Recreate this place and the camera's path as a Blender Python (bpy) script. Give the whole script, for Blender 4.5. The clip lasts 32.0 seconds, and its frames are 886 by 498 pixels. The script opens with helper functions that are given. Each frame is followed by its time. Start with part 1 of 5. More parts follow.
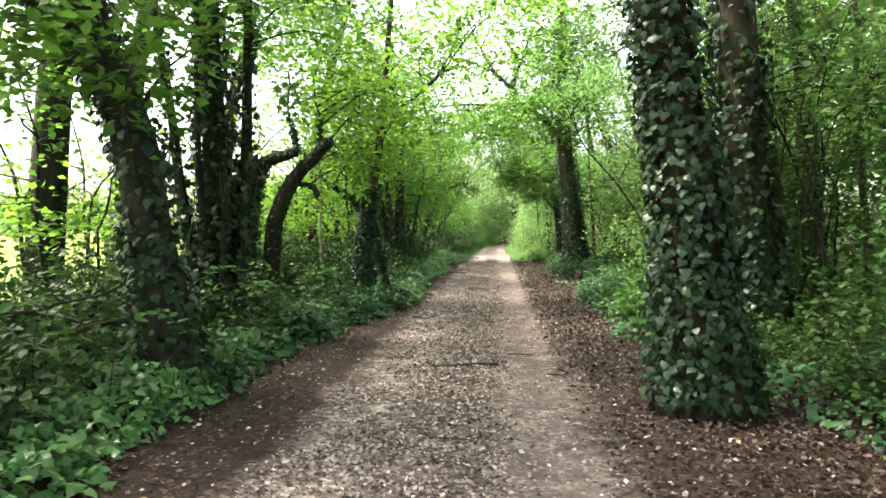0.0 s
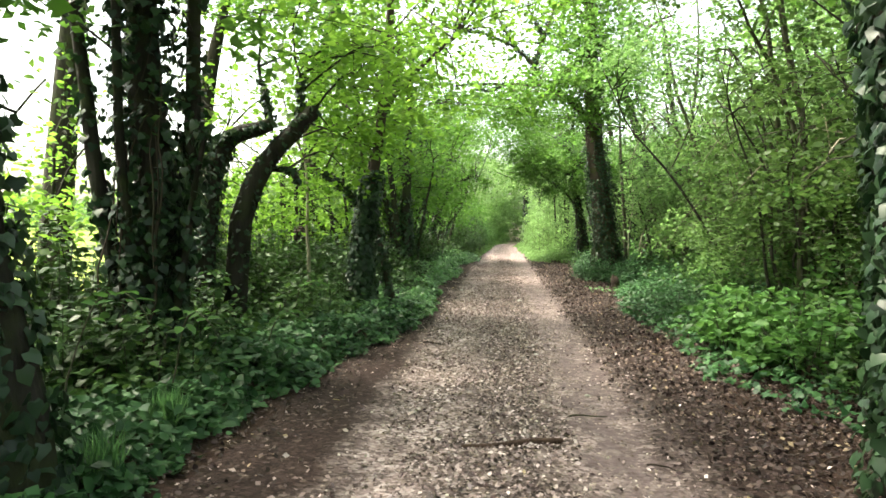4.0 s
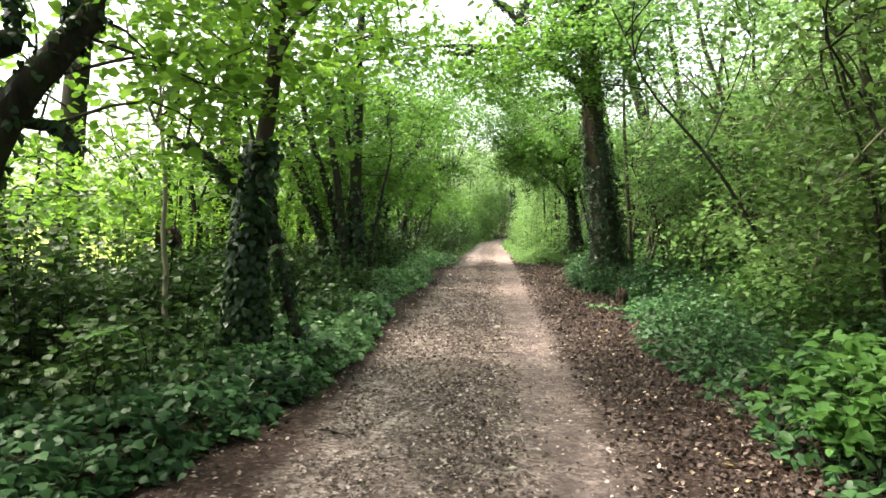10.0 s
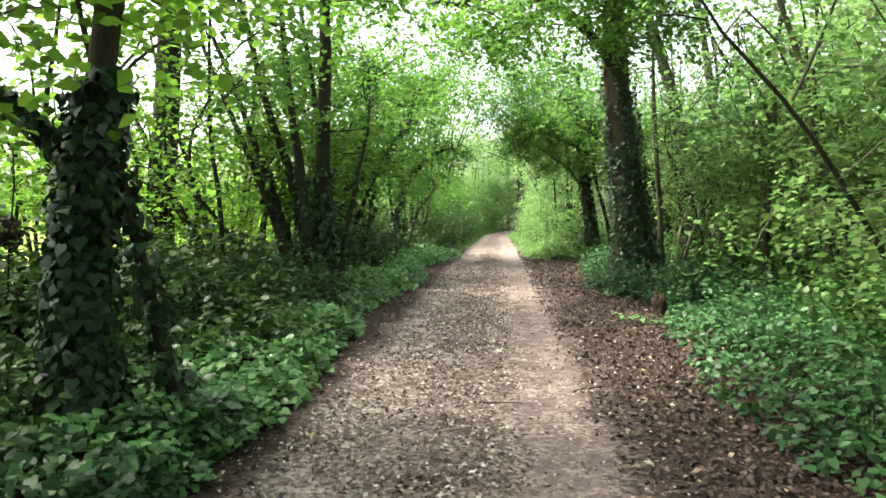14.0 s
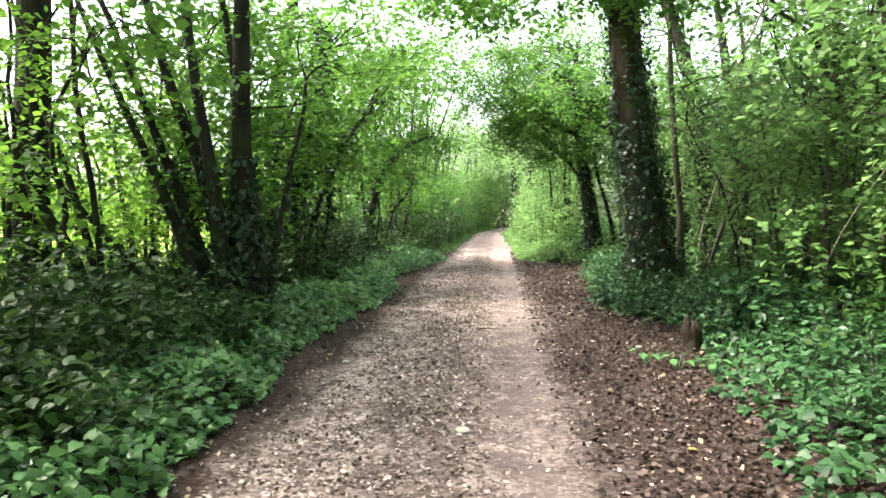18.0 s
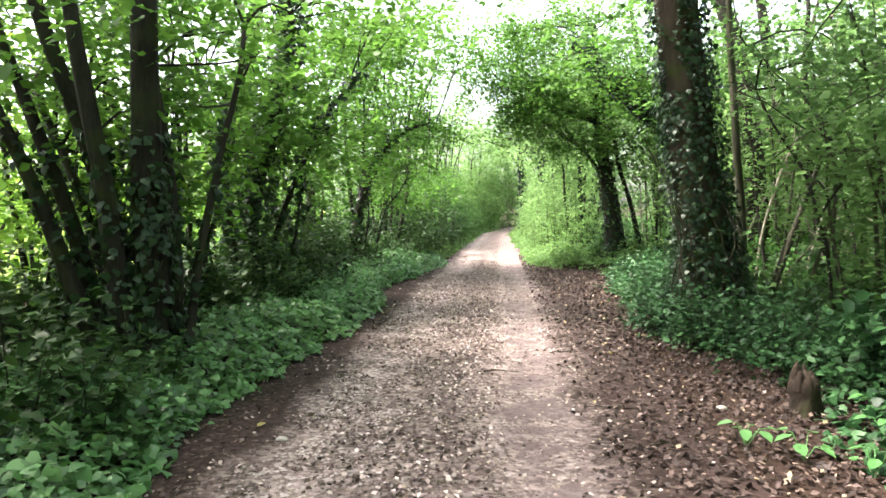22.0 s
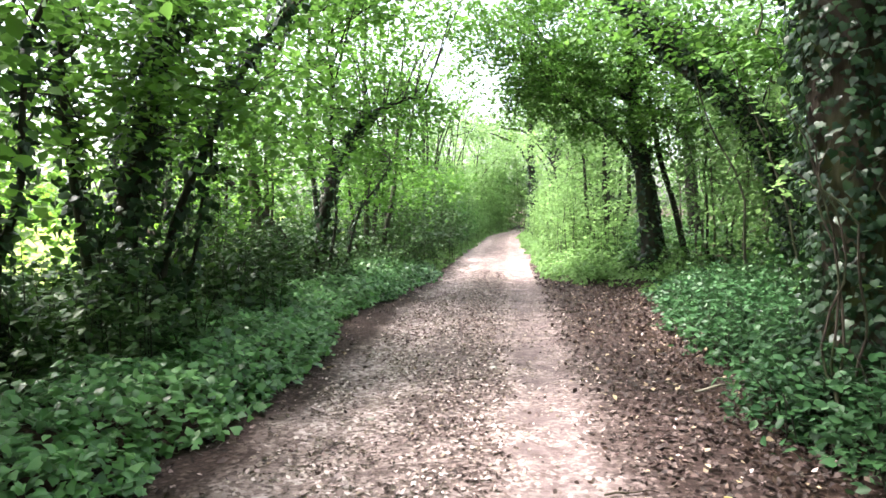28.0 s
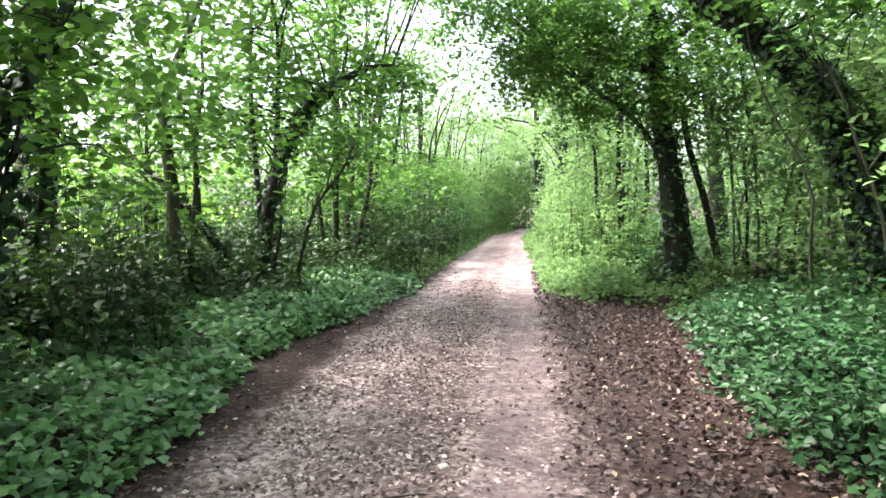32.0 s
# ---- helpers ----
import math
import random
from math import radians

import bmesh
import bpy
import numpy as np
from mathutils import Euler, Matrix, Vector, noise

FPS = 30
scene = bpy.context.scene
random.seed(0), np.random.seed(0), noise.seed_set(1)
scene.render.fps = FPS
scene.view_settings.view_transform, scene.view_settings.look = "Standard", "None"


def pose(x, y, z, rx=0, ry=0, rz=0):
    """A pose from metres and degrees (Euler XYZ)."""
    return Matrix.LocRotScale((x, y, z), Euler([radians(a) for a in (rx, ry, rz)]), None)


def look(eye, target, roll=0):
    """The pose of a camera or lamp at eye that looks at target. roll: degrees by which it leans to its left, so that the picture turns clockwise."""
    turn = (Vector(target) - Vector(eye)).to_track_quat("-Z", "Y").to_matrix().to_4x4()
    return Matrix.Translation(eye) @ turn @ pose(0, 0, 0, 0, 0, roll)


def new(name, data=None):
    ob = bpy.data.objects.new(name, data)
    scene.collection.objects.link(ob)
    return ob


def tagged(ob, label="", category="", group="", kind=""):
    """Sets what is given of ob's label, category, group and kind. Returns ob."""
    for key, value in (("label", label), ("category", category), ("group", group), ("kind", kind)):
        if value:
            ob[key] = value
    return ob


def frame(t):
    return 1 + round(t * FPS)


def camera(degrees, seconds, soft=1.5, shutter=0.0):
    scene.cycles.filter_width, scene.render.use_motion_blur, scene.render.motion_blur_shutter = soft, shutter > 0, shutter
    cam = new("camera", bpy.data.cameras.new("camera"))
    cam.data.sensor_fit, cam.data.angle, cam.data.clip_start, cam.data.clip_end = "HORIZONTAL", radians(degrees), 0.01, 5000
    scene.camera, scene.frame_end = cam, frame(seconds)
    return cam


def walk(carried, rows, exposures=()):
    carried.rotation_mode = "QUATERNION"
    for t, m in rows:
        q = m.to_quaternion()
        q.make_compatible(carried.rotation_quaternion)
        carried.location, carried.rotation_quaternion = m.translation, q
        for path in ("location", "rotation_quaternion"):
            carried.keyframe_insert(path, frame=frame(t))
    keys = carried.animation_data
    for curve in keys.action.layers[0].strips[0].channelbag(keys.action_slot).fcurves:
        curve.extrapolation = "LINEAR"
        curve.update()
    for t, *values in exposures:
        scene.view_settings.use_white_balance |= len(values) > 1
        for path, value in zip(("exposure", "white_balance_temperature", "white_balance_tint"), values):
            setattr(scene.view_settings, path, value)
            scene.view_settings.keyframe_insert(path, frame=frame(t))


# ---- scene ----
cam = camera(66, 32.0, soft=1.6)
PATH = [
    (0.0, pose(0.000, 0.000, 1.476, 88.34, -0.68, 5.68)),
    (0.5, pose(-0.013, 0.362, 1.482, 88.31, -0.68, 5.68)),
    (1.0, pose(-0.102, 0.707, 1.468, 88.30, -0.69, 5.67)),
    (1.5, pose(-0.191, 1.003, 1.498, 88.21, -0.73, 5.78)),
    (2.0, pose(-0.205, 1.354, 1.496, 88.18, -0.70, 5.85)),
    (2.5, pose(-0.251, 1.683, 1.466, 88.19, -0.64, 5.90)),
    (3.0, pose(-0.396, 2.001, 1.513, 88.10, -0.71, 6.01)),
    (3.5, pose(-0.440, 2.287, 1.502, 88.06, -0.74, 6.11)),
    (5.5, pose(-0.491, 3.717, 1.511, 87.94, -0.50, 6.08)),
    (6.0, pose(-0.447, 4.005, 1.510, 87.90, -0.55, 6.13)),
    (6.5, pose(-0.424, 4.338, 1.540, 87.83, -0.56, 5.57)),
    (7.0, pose(-0.337, 4.657, 1.527, 87.81, -0.53, 5.44)),
    (7.5, pose(-0.265, 5.000, 1.524, 87.76, -0.65, 5.43)),
    (8.0, pose(-0.262, 5.353, 1.549, 87.73, -0.64, 5.05)),
    (8.5, pose(-0.261, 5.573, 1.536, 87.72, -0.71, 4.89)),
    (9.0, pose(-0.142, 5.845, 1.543, 87.75, -0.56, 5.07)),
    (9.5, pose(-0.153, 6.076, 1.524, 87.73, -0.61, 5.07)),
    (10.0, pose(-0.269, 6.352, 1.561, 87.66, -0.67, 5.22)),
    (10.5, pose(-0.330, 6.626, 1.549, 87.68, -0.64, 5.33)),
    (11.0, pose(-0.339, 7.007, 1.550, 87.65, -0.60, 5.78)),
    (11.5, pose(-0.377, 7.414, 1.523, 87.55, -0.51, 5.94)),
    (12.0, pose(-0.411, 7.757, 1.525, 87.14, -0.43, 5.95)),
    (12.5, pose(-0.319, 8.112, 1.531, 86.87, -0.51, 6.08)),
    (13.0, pose(-0.276, 8.400, 1.503, 86.91, -0.40, 6.12)),
    (13.5, pose(-0.250, 8.787, 1.514, 86.91, -0.33, 5.96)),
    (14.0, pose(-0.232, 9.043, 1.505, 86.99, -0.35, 5.84)),
    (14.5, pose(-0.131, 9.316, 1.517, 86.93, -0.28, 5.89)),
    (15.0, pose(-0.090, 9.668, 1.485, 87.00, -0.24, 5.88)),
    (15.5, pose(-0.096, 10.000, 1.516, 86.86, -0.11, 5.38)),
    (17.5, pose(-0.094, 11.399, 1.541, 86.66, 0.23, 5.53)),
    (18.0, pose(-0.044, 11.688, 1.549, 86.69, 0.30, 5.60)),
    (18.5, pose(-0.060, 12.027, 1.532, 86.70, 0.35, 5.65)),
    (19.0, pose(-0.085, 12.308, 1.540, 86.68, 0.35, 5.75)),
    (19.5, pose(-0.025, 12.599, 1.551, 86.67, 0.35, 5.76)),
    (20.0, pose(-0.015, 12.865, 1.544, 86.63, 0.42, 5.81)),
    (20.5, pose(-0.104, 13.209, 1.560, 86.55, 0.42, 5.81)),
    (21.0, pose(-0.131, 13.436, 1.542, 86.63, 0.37, 5.91)),
    (21.5, pose(-0.117, 13.759, 1.533, 86.65, 0.42, 5.91)),
    (22.0, pose(-0.163, 14.108, 1.521, 86.65, 0.49, 5.99)),
    (22.5, pose(-0.236, 14.449, 1.542, 86.55, 0.45, 6.16)),
    (23.0, pose(-0.226, 14.591, 1.526, 86.77, 0.53, 6.14)),
    (23.5, pose(-0.138, 14.920, 1.517, 86.71, 0.56, 6.20)),
    (24.0, pose(-0.124, 15.275, 1.521, 86.66, 0.65, 6.36)),
    (24.5, pose(-0.108, 15.602, 1.521, 86.64, 0.70, 6.42)),
    (25.0, pose(-0.029, 15.938, 1.543, 86.62, 0.73, 6.48)),
    (25.5, pose(-0.040, 16.280, 1.538, 86.54, 0.79, 6.50)),
    (27.5, pose(-0.238, 17.467, 1.530, 86.52, 0.33, 6.37)),
    (28.0, pose(-0.219, 17.697, 1.500, 86.68, 0.40, 6.69)),
    (28.5, pose(-0.173, 17.995, 1.523, 86.60, 0.24, 6.72)),
    (29.0, pose(-0.171, 18.336, 1.510, 86.61, 0.30, 6.85)),
    (29.5, pose(-0.166, 18.666, 1.532, 86.54, 0.29, 6.99)),
    (30.0, pose(-0.067, 18.976, 1.535, 86.47, 0.22, 7.09)),
    (30.5, pose(0.005, 19.239, 1.525, 86.45, 0.25, 7.20)),
    (31.0, pose(-0.014, 19.610, 1.533, 86.42, 0.24, 7.34)),
    (31.5, pose(-0.011, 19.886, 1.519, 86.38, 0.21, 7.47)),
    (32.0, pose(-0.000, 20.208, 1.501, 86.51, 0.10, 7.52)),
]
walk(cam, PATH, exposures=[(0.0, 3.10, 7200, 1), (6.0, 3.02, 7150, 3), (10.0, 2.86, 7200, 4), (15.0, 3.05, 6850, 2), (20.0, 3.18, 6700, 8), (25.0, 3.43, 6500, 10), (32.0, 3.24, 6250, 15)])

# ---- light ----
SUN_ELEVATION, SUN_TURN = 60.0, 275.0
world = bpy.data.worlds.new("world")
scene.world = world
world.use_nodes = True
wn = world.node_tree
sky = wn.nodes.new("ShaderNodeTexSky")
sky.sky_type = "NISHITA"
sky.sun_disc = False
sky.sun_elevation, sky.sun_rotation = radians(SUN_ELEVATION), radians(SUN_TURN)
sky.air_density, sky.dust_density, sky.ozone_density = 1.0, 5.0, 1.0
wn.nodes["Background"].inputs["Strength"].default_value = 0.115
# thin white cloud takes half of the blue out of the sky
haze = wn.nodes.new("ShaderNodeHueSaturation")
haze.inputs["Saturation"].default_value = 0.55
wn.links.new(sky.outputs[0], haze.inputs["Color"])
wn.links.new(haze.outputs[0], wn.nodes["Background"].inputs["Color"])
sun_data = bpy.data.lights.new("sun", "SUN")
sun_data.energy, sun_data.angle, sun_data.color = 2.15, radians(15), (1.0, 0.95, 0.86)
sun = new("sun", sun_data)
# the sky's rotation turns clockwise from +y
sa, se = radians(SUN_TURN), radians(SUN_ELEVATION)
sun_way = Vector((math.sin(sa) * math.cos(se), math.cos(sa) * math.cos(se), math.sin(se)))
sun.matrix_world = look(sun_way * 60, (0, 0, 0))

rng = np.random.default_rng(11)


# ---- materials ----
def material(name):
    m = bpy.data.materials.new(name)
    m.use_nodes = True
    nt = m.node_tree
    return m, nt, nt.nodes["Principled BSDF"], nt.nodes["Material Output"]


def ramp(nt, source, stops):
    r = nt.nodes.new("ShaderNodeValToRGB")
    els = r.color_ramp.elements
    while len(els) < len(stops):
        els.new(0.5)
    for e, (p, c) in zip(els, stops):
        e.position, e.color = p, (*c, 1)
    nt.links.new(source, r.inputs[0])
    return r.outputs[0]


def noise_tex(nt, scale, detail=4, rough=0.6, stretch=None):
    geo = nt.nodes.new("ShaderNodeTexCoord")
    n = nt.nodes.new("ShaderNodeTexNoise")
    n.inputs["Scale"].default_value, n.inputs["Detail"].default_value, n.inputs["Roughness"].default_value = scale, detail, rough
    src = geo.outputs["Object"]
    if stretch:
        mp = nt.nodes.new("ShaderNodeMapping")
        mp.inputs["Scale"].default_value = stretch
        nt.links.new(src, mp.inputs[0])
        src = mp.outputs[0]
    nt.links.new(src, n.inputs["Vector"])
    return n.outputs["Fac"]


def mix(nt, fac, a, b):
    m = nt.nodes.new("ShaderNodeMix")
    m.data_type = "RGBA"
    for sock, v in ((m.inputs[0], fac), (m.inputs[6], a), (m.inputs[7], b)):
        if isinstance(v, (int, float)):
            sock.default_value = v
        elif isinstance(v, tuple):
            sock.default_value = (*v, 1)
        else:
            nt.links.new(v, sock)
    return m.outputs[2]


def bump(nt, bsdf, height, strength, dist):
    b = nt.nodes.new("ShaderNodeBump")
    b.inputs["Strength"].default_value, b.inputs["Distance"].default_value = strength, dist
    nt.links.new(height, b.inputs["Height"])
    nt.links.new(b.outputs[0], bsdf.inputs["Normal"])


def leaf_material(name, dark, mid, light, through_light=0.45, rough=0.5, dead=None, spec=0.2, glow=1.65):
    """A thin leaf: it reflects and lets light through, with its own tint leaf by leaf."""
    dark, mid, light = (tuple(v * 0.82 for v in c) for c in (dark, mid, light))
    m, nt, bsdf, out = material(name)
    geo = nt.nodes.new("ShaderNodeNewGeometry")
    leafy = ramp(nt, geo.outputs["Random Per Island"], [(0.0, dark), (0.5, mid), (1.0, light)])
    patch = noise_tex(nt, 0.9, 2)
    col = mix(nt, ramp(nt, patch, [(0.35, (0, 0, 0)), (0.7, (1, 1, 1))]), leafy, light)
    col = mix(nt, 0.5, col, leafy)
    if dead:
        col = mix(nt, ramp(nt, geo.outputs["Random Per Island"], [(0.965, (0, 0, 0)), (0.975, (1, 1, 1))]), col, dead)
    nt.links.new(col, bsdf.inputs["Base Color"])
    bsdf.inputs["Roughness"].default_value = rough
    bsdf.inputs["Specular IOR Level"].default_value = spec
    tr = nt.nodes.new("ShaderNodeBsdfTranslucent")
    hs = nt.nodes.new("ShaderNodeHueSaturation")
    hs.inputs["Hue"].default_value, hs.inputs["Saturation"].default_value, hs.inputs["Value"].default_value = 0.491, 1.0, glow
    nt.links.new(col, hs.inputs["Color"])
    nt.links.new(hs.outputs[0], tr.inputs["Color"])
    ms = nt.nodes.new("ShaderNodeMixShader")
    ms.inputs[0].default_value = through_light
    nt.links.new(bsdf.outputs[0], ms.inputs[1])
    nt.links.new(tr.outputs[0], ms.inputs[2])
    nt.links.new(ms.outputs[0], out.inputs["Surface"])
    return m


def bark_material(name, dark, light, moss=None):
    m, nt, bsdf, out = material(name)
    n = noise_tex(nt, 9, 6, 0.7, (1, 1, 0.18))
    col = ramp(nt, n, [(0.3, dark), (0.7, light)])
    if moss:
        col = mix(nt, ramp(nt, noise_tex(nt, 2.5, 3), [(0.5, (0, 0, 0)), (0.68, (1, 1, 1))]), col, moss)
    nt.links.new(col, bsdf.inputs["Base Color"])
    bsdf.inputs["Roughness"].default_value = 0.9
    bsdf.inputs["Specular IOR Level"].default_value = 0.2
    bump(nt, bsdf, n, 0.9, 0.03)
    return m


LEAF_CANOPY = leaf_material("canopy_leaf", (0.036, 0.100, 0.012), (0.055, 0.142, 0.022), (0.088, 0.19, 0.036), 0.5)
LEAF_HAZEL = leaf_material("hazel_leaf", (0.042, 0.112, 0.013), (0.066, 0.162, 0.025), (0.098, 0.21, 0.040), 0.52)
LEAF_WOOD = leaf_material("wood_leaf", (0.054, 0.124, 0.030), (0.077, 0.164, 0.044), (0.108, 0.208, 0.062), 0.54)
LEAF_IVY = leaf_material("ivy_leaf", (0.004, 0.015, 0.007), (0.012, 0.036, 0.014), (0.038, 0.080, 0.032), 0.12, 0.4, spec=0.3)
LEAF_GROUND = leaf_material("ground_ivy_leaf", (0.015, 0.056, 0.018), (0.068, 0.19, 0.056), (0.165, 0.325, 0.115), 0.25, 0.34, spec=0.4)
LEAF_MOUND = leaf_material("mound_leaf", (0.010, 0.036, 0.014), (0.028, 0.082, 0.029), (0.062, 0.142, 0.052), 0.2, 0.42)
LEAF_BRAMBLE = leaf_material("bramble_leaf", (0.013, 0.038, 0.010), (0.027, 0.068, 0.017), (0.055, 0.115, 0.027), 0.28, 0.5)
# brighter, yellower leaf with raised glow: backlight is put into its colour
LEAF_BACKLIT = leaf_material("backlit_leaf", (0.045, 0.115, 0.014), (0.085, 0.185, 0.022), (0.13, 0.25, 0.036), 0.6, 0.45, glow=1.9)
LEAF_MID = leaf_material("shrub_leaf", (0.024, 0.072, 0.016), (0.048, 0.125, 0.028), (0.085, 0.19, 0.046), 0.35, 0.45)
# darker copy of the wood leaf; shade is put into its colour
LEAF_SHADE = leaf_material("wood_shade_leaf", (0.032, 0.067, 0.015), (0.048, 0.096, 0.023), (0.068, 0.128, 0.033), 0.42, 0.5)
# lighter, whiter leaf copy: light and haze are put into its colour
LEAF_LIT = leaf_material("lit_leaf", (0.070, 0.138, 0.038), (0.11, 0.21, 0.062), (0.17, 0.285, 0.10), 0.52)
# dark ivy tone, lowered further to hold the hedge's shade as colour
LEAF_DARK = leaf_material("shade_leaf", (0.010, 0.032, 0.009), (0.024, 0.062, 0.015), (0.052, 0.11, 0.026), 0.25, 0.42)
BARK_DARK = bark_material("dark_bark", (0.010, 0.009, 0.007), (0.042, 0.037, 0.03), (0.03, 0.038, 0.014))
BARK_BROWN = bark_material("brown_bark", (0.02, 0.014, 0.011), (0.074, 0.056, 0.044), (0.035, 0.045, 0.018))
BARK_MOSSY = bark_material("mossy_bark", (0.02, 0.015, 0.011), (0.072, 0.054, 0.042), (0.045, 0.06, 0.015))
BARK_STEM = bark_material("green_grey_bark", (0.025, 0.024, 0.016), (0.105, 0.098, 0.07), (0.05, 0.065, 0.025))
BARK_STUMP = bark_material("rotten_bark", (0.008, 0.006, 0.005), (0.045, 0.03, 0.022), (0.03, 0.035, 0.012))
BARK_PALE = bark_material("pale_bark", (0.12, 0.105, 0.08), (0.32, 0.29, 0.23))
WOOD_DEAD = bark_material("dead_wood", (0.02, 0.012, 0.009), (0.10, 0.06, 0.045))


def litter_material():
    m, nt, bsdf, out = material("dead_leaf")
    geo = nt.nodes.new("ShaderNodeNewGeometry")
    col = ramp(nt, geo.outputs["Random Per Island"], [(0.0, (0.022, 0.0145, 0.0138)), (0.5, (0.046, 0.030, 0.0275)), (0.85, (0.086, 0.058, 0.053)), (0.97, (0.17, 0.12, 0.10)), (1.0, (0.36, 0.28, 0.18))])
    nt.links.new(col, bsdf.inputs["Base Color"])
    bsdf.inputs["Roughness"].default_value = 0.6
    bsdf.inputs["Specular IOR Level"].default_value = 0.2
    return m


def stone_material():
    m, nt, bsdf, out = material("gravel_stone")
    geo = nt.nodes.new("ShaderNodeNewGeometry")
    col = ramp(nt, geo.outputs["Random Per Island"], [(0.0, (0.05, 0.035, 0.03)), (0.4, (0.19, 0.148, 0.127)), (0.9, (0.38, 0.31, 0.27)), (1.0, (0.55, 0.48, 0.42))])
    nt.links.new(col, bsdf.inputs["Base Color"])
    bsdf.inputs["Roughness"].default_value = 0.85
    bsdf.inputs["Specular IOR Level"].default_value = 0.15
    return m


def soil_material():
    m, nt, bsdf, out = material("woodland_soil")
    n = noise_tex(nt, 14, 8, 0.75)
    col = ramp(nt, n, [(0.3, (0.03, 0.019, 0.014)), (0.55, (0.075, 0.045, 0.034)), (0.75, (0.14, 0.09, 0.065))])
    nt.links.new(col, bsdf.inputs["Base Color"])
    bsdf.inputs["Roughness"].default_value = 0.95
    bsdf.inputs["Specular IOR Level"].default_value = 0.1
    bump(nt, bsdf, n, 0.8, 0.03)
    return m


def track_material():
    """Pale worn wheel tracks, a browner crown with leaf crumbs, dark earth at both sides."""
    m, nt, bsdf, out = material("gravel_track")
    uv = nt.nodes.new("ShaderNodeUVMap")
    sep = nt.nodes.new("ShaderNodeSeparateXYZ")
    nt.links.new(uv.outputs[0], sep.inputs[0])
    wob = noise_tex(nt, 1.1, 5, 0.65)
    add = nt.nodes.new("ShaderNodeMath")
    add.operation = "MULTIPLY_ADD"
    nt.links.new(wob, add.inputs[0])
    add.inputs[1].default_value = 0.16
    nt.links.new(sep.outputs[0], add.inputs[2])
    across = add.outputs[0]
    # u runs 0..1 over 4.4 m across; the wobble adds about 0.08
    band = ramp(nt, across, [(0.0, (0, 0, 0)), (0.30, (0.0, 0.0, 0.0)), (0.345, (0.5, 0.5, 0.5)), (0.385, (1, 1, 1)), (0.45, (1.0, 1.0, 1.0)), (0.52, (0.5, 0.5, 0.5)), (0.64, (0.45, 0.45, 0.45)), (0.69, (0.9, 0.9, 0.9)), (0.77, (1.0, 1.0, 1.0)), (0.82, (0.3, 0.3, 0.3)), (0.88, (0, 0, 0)), (1.0, (0, 0, 0))])
    vor = nt.nodes.new("ShaderNodeTexVoronoi")
    vor.inputs["Scale"].default_value = 32
    vor.inputs["Randomness"].default_value = 1.0
    tc = nt.nodes.new("ShaderNodeTexCoord")
    warp = nt.nodes.new("ShaderNodeTexNoise")
    warp.inputs["Scale"].default_value = 25
    vm = nt.nodes.new("ShaderNodeVectorMath")
    vm.operation = "MULTIPLY_ADD"
    nt.links.new(tc.outputs["Object"], warp.inputs["Vector"])
    nt.links.new(warp.outputs["Color"], vm.inputs[0])
    vm.inputs[1].default_value = (0.02, 0.02, 0.02)
    nt.links.new(tc.outputs["Object"], vm.inputs[2])
    nt.links.new(vm.outputs[0], vor.inputs["Vector"])
    bw = nt.nodes.new("ShaderNodeSeparateColor")
    nt.links.new(vor.outputs["Color"], bw.inputs[0])
    chip = bw.outputs[0]
    mid = noise_tex(nt, 3.0, 7, 0.72)
    fine = noise_tex(nt, 40, 6, 0.8)
    earth_a = ramp(nt, chip, [(0.0, (0.012, 0.008, 0.0075)), (0.6, (0.038, 0.024, 0.022)), (0.92, (0.076, 0.051, 0.046)), (1.0, (0.17, 0.128, 0.114))])
    earth_b = ramp(nt, fine, [(0.38, (0.013, 0.008, 0.007)), (0.62, (0.062, 0.041, 0.037))])
    earth = mix(nt, 0.45, earth_a, earth_b)
    gravel_a = ramp(nt, chip, [(0.0, (0.04, 0.027, 0.023)), (0.3, (0.185, 0.133, 0.126)), (0.65, (0.42, 0.322, 0.312)), (1.0, (0.70, 0.60, 0.585))])
    gravel_b = ramp(nt, fine, [(0.40, (0.05, 0.034, 0.029)), (0.60, (0.53, 0.415, 0.40))])
    gravel = mix(nt, 0.4, gravel_a, gravel_b)
    patch = ramp(nt, mid, [(0.40, (0.0, 0.0, 0.0)), (0.58, (1, 1, 1))])
    mul = nt.nodes.new("ShaderNodeMath")
    mul.operation = "MULTIPLY"
    nt.links.new(band, mul.inputs[0])
    nt.links.new(patch, mul.inputs[1])
    sm = nt.nodes.new("ShaderNodeMath")
    sm.operation = "MULTIPLY_ADD"
    nt.links.new(mul.outputs[0], sm.inputs[0])
    sm.inputs[1].default_value = 0.62
    half = nt.nodes.new("ShaderNodeMath")
    half.operation = "MULTIPLY"
    nt.links.new(band, half.inputs[0])
    half.inputs[1].default_value = 0.40
    nt.links.new(half.outputs[0], sm.inputs[2])
    # packed grey dirt along the right wheel line and in worn hollows
    packed = ramp(nt, noise_tex(nt, 9, 8, 0.7), [(0.35, (0.074, 0.053, 0.054)), (0.65, (0.155, 0.118, 0.118))])
    wheel = ramp(nt, across, [(0.66, (0, 0, 0)), (0.71, (0.85, 0.85, 0.85)), (0.775, (0.85, 0.85, 0.85)), (0.83, (0, 0, 0))])
    rut = nt.nodes.new("ShaderNodeMath")
    rut.operation = "MULTIPLY"
    nt.links.new(wheel, rut.inputs[0])
    nt.links.new(ramp(nt, noise_tex(nt, 2.2, 4, 0.6), [(0.36, (0.25, 0.25, 0.25)), (0.56, (1, 1, 1))]), rut.inputs[1])
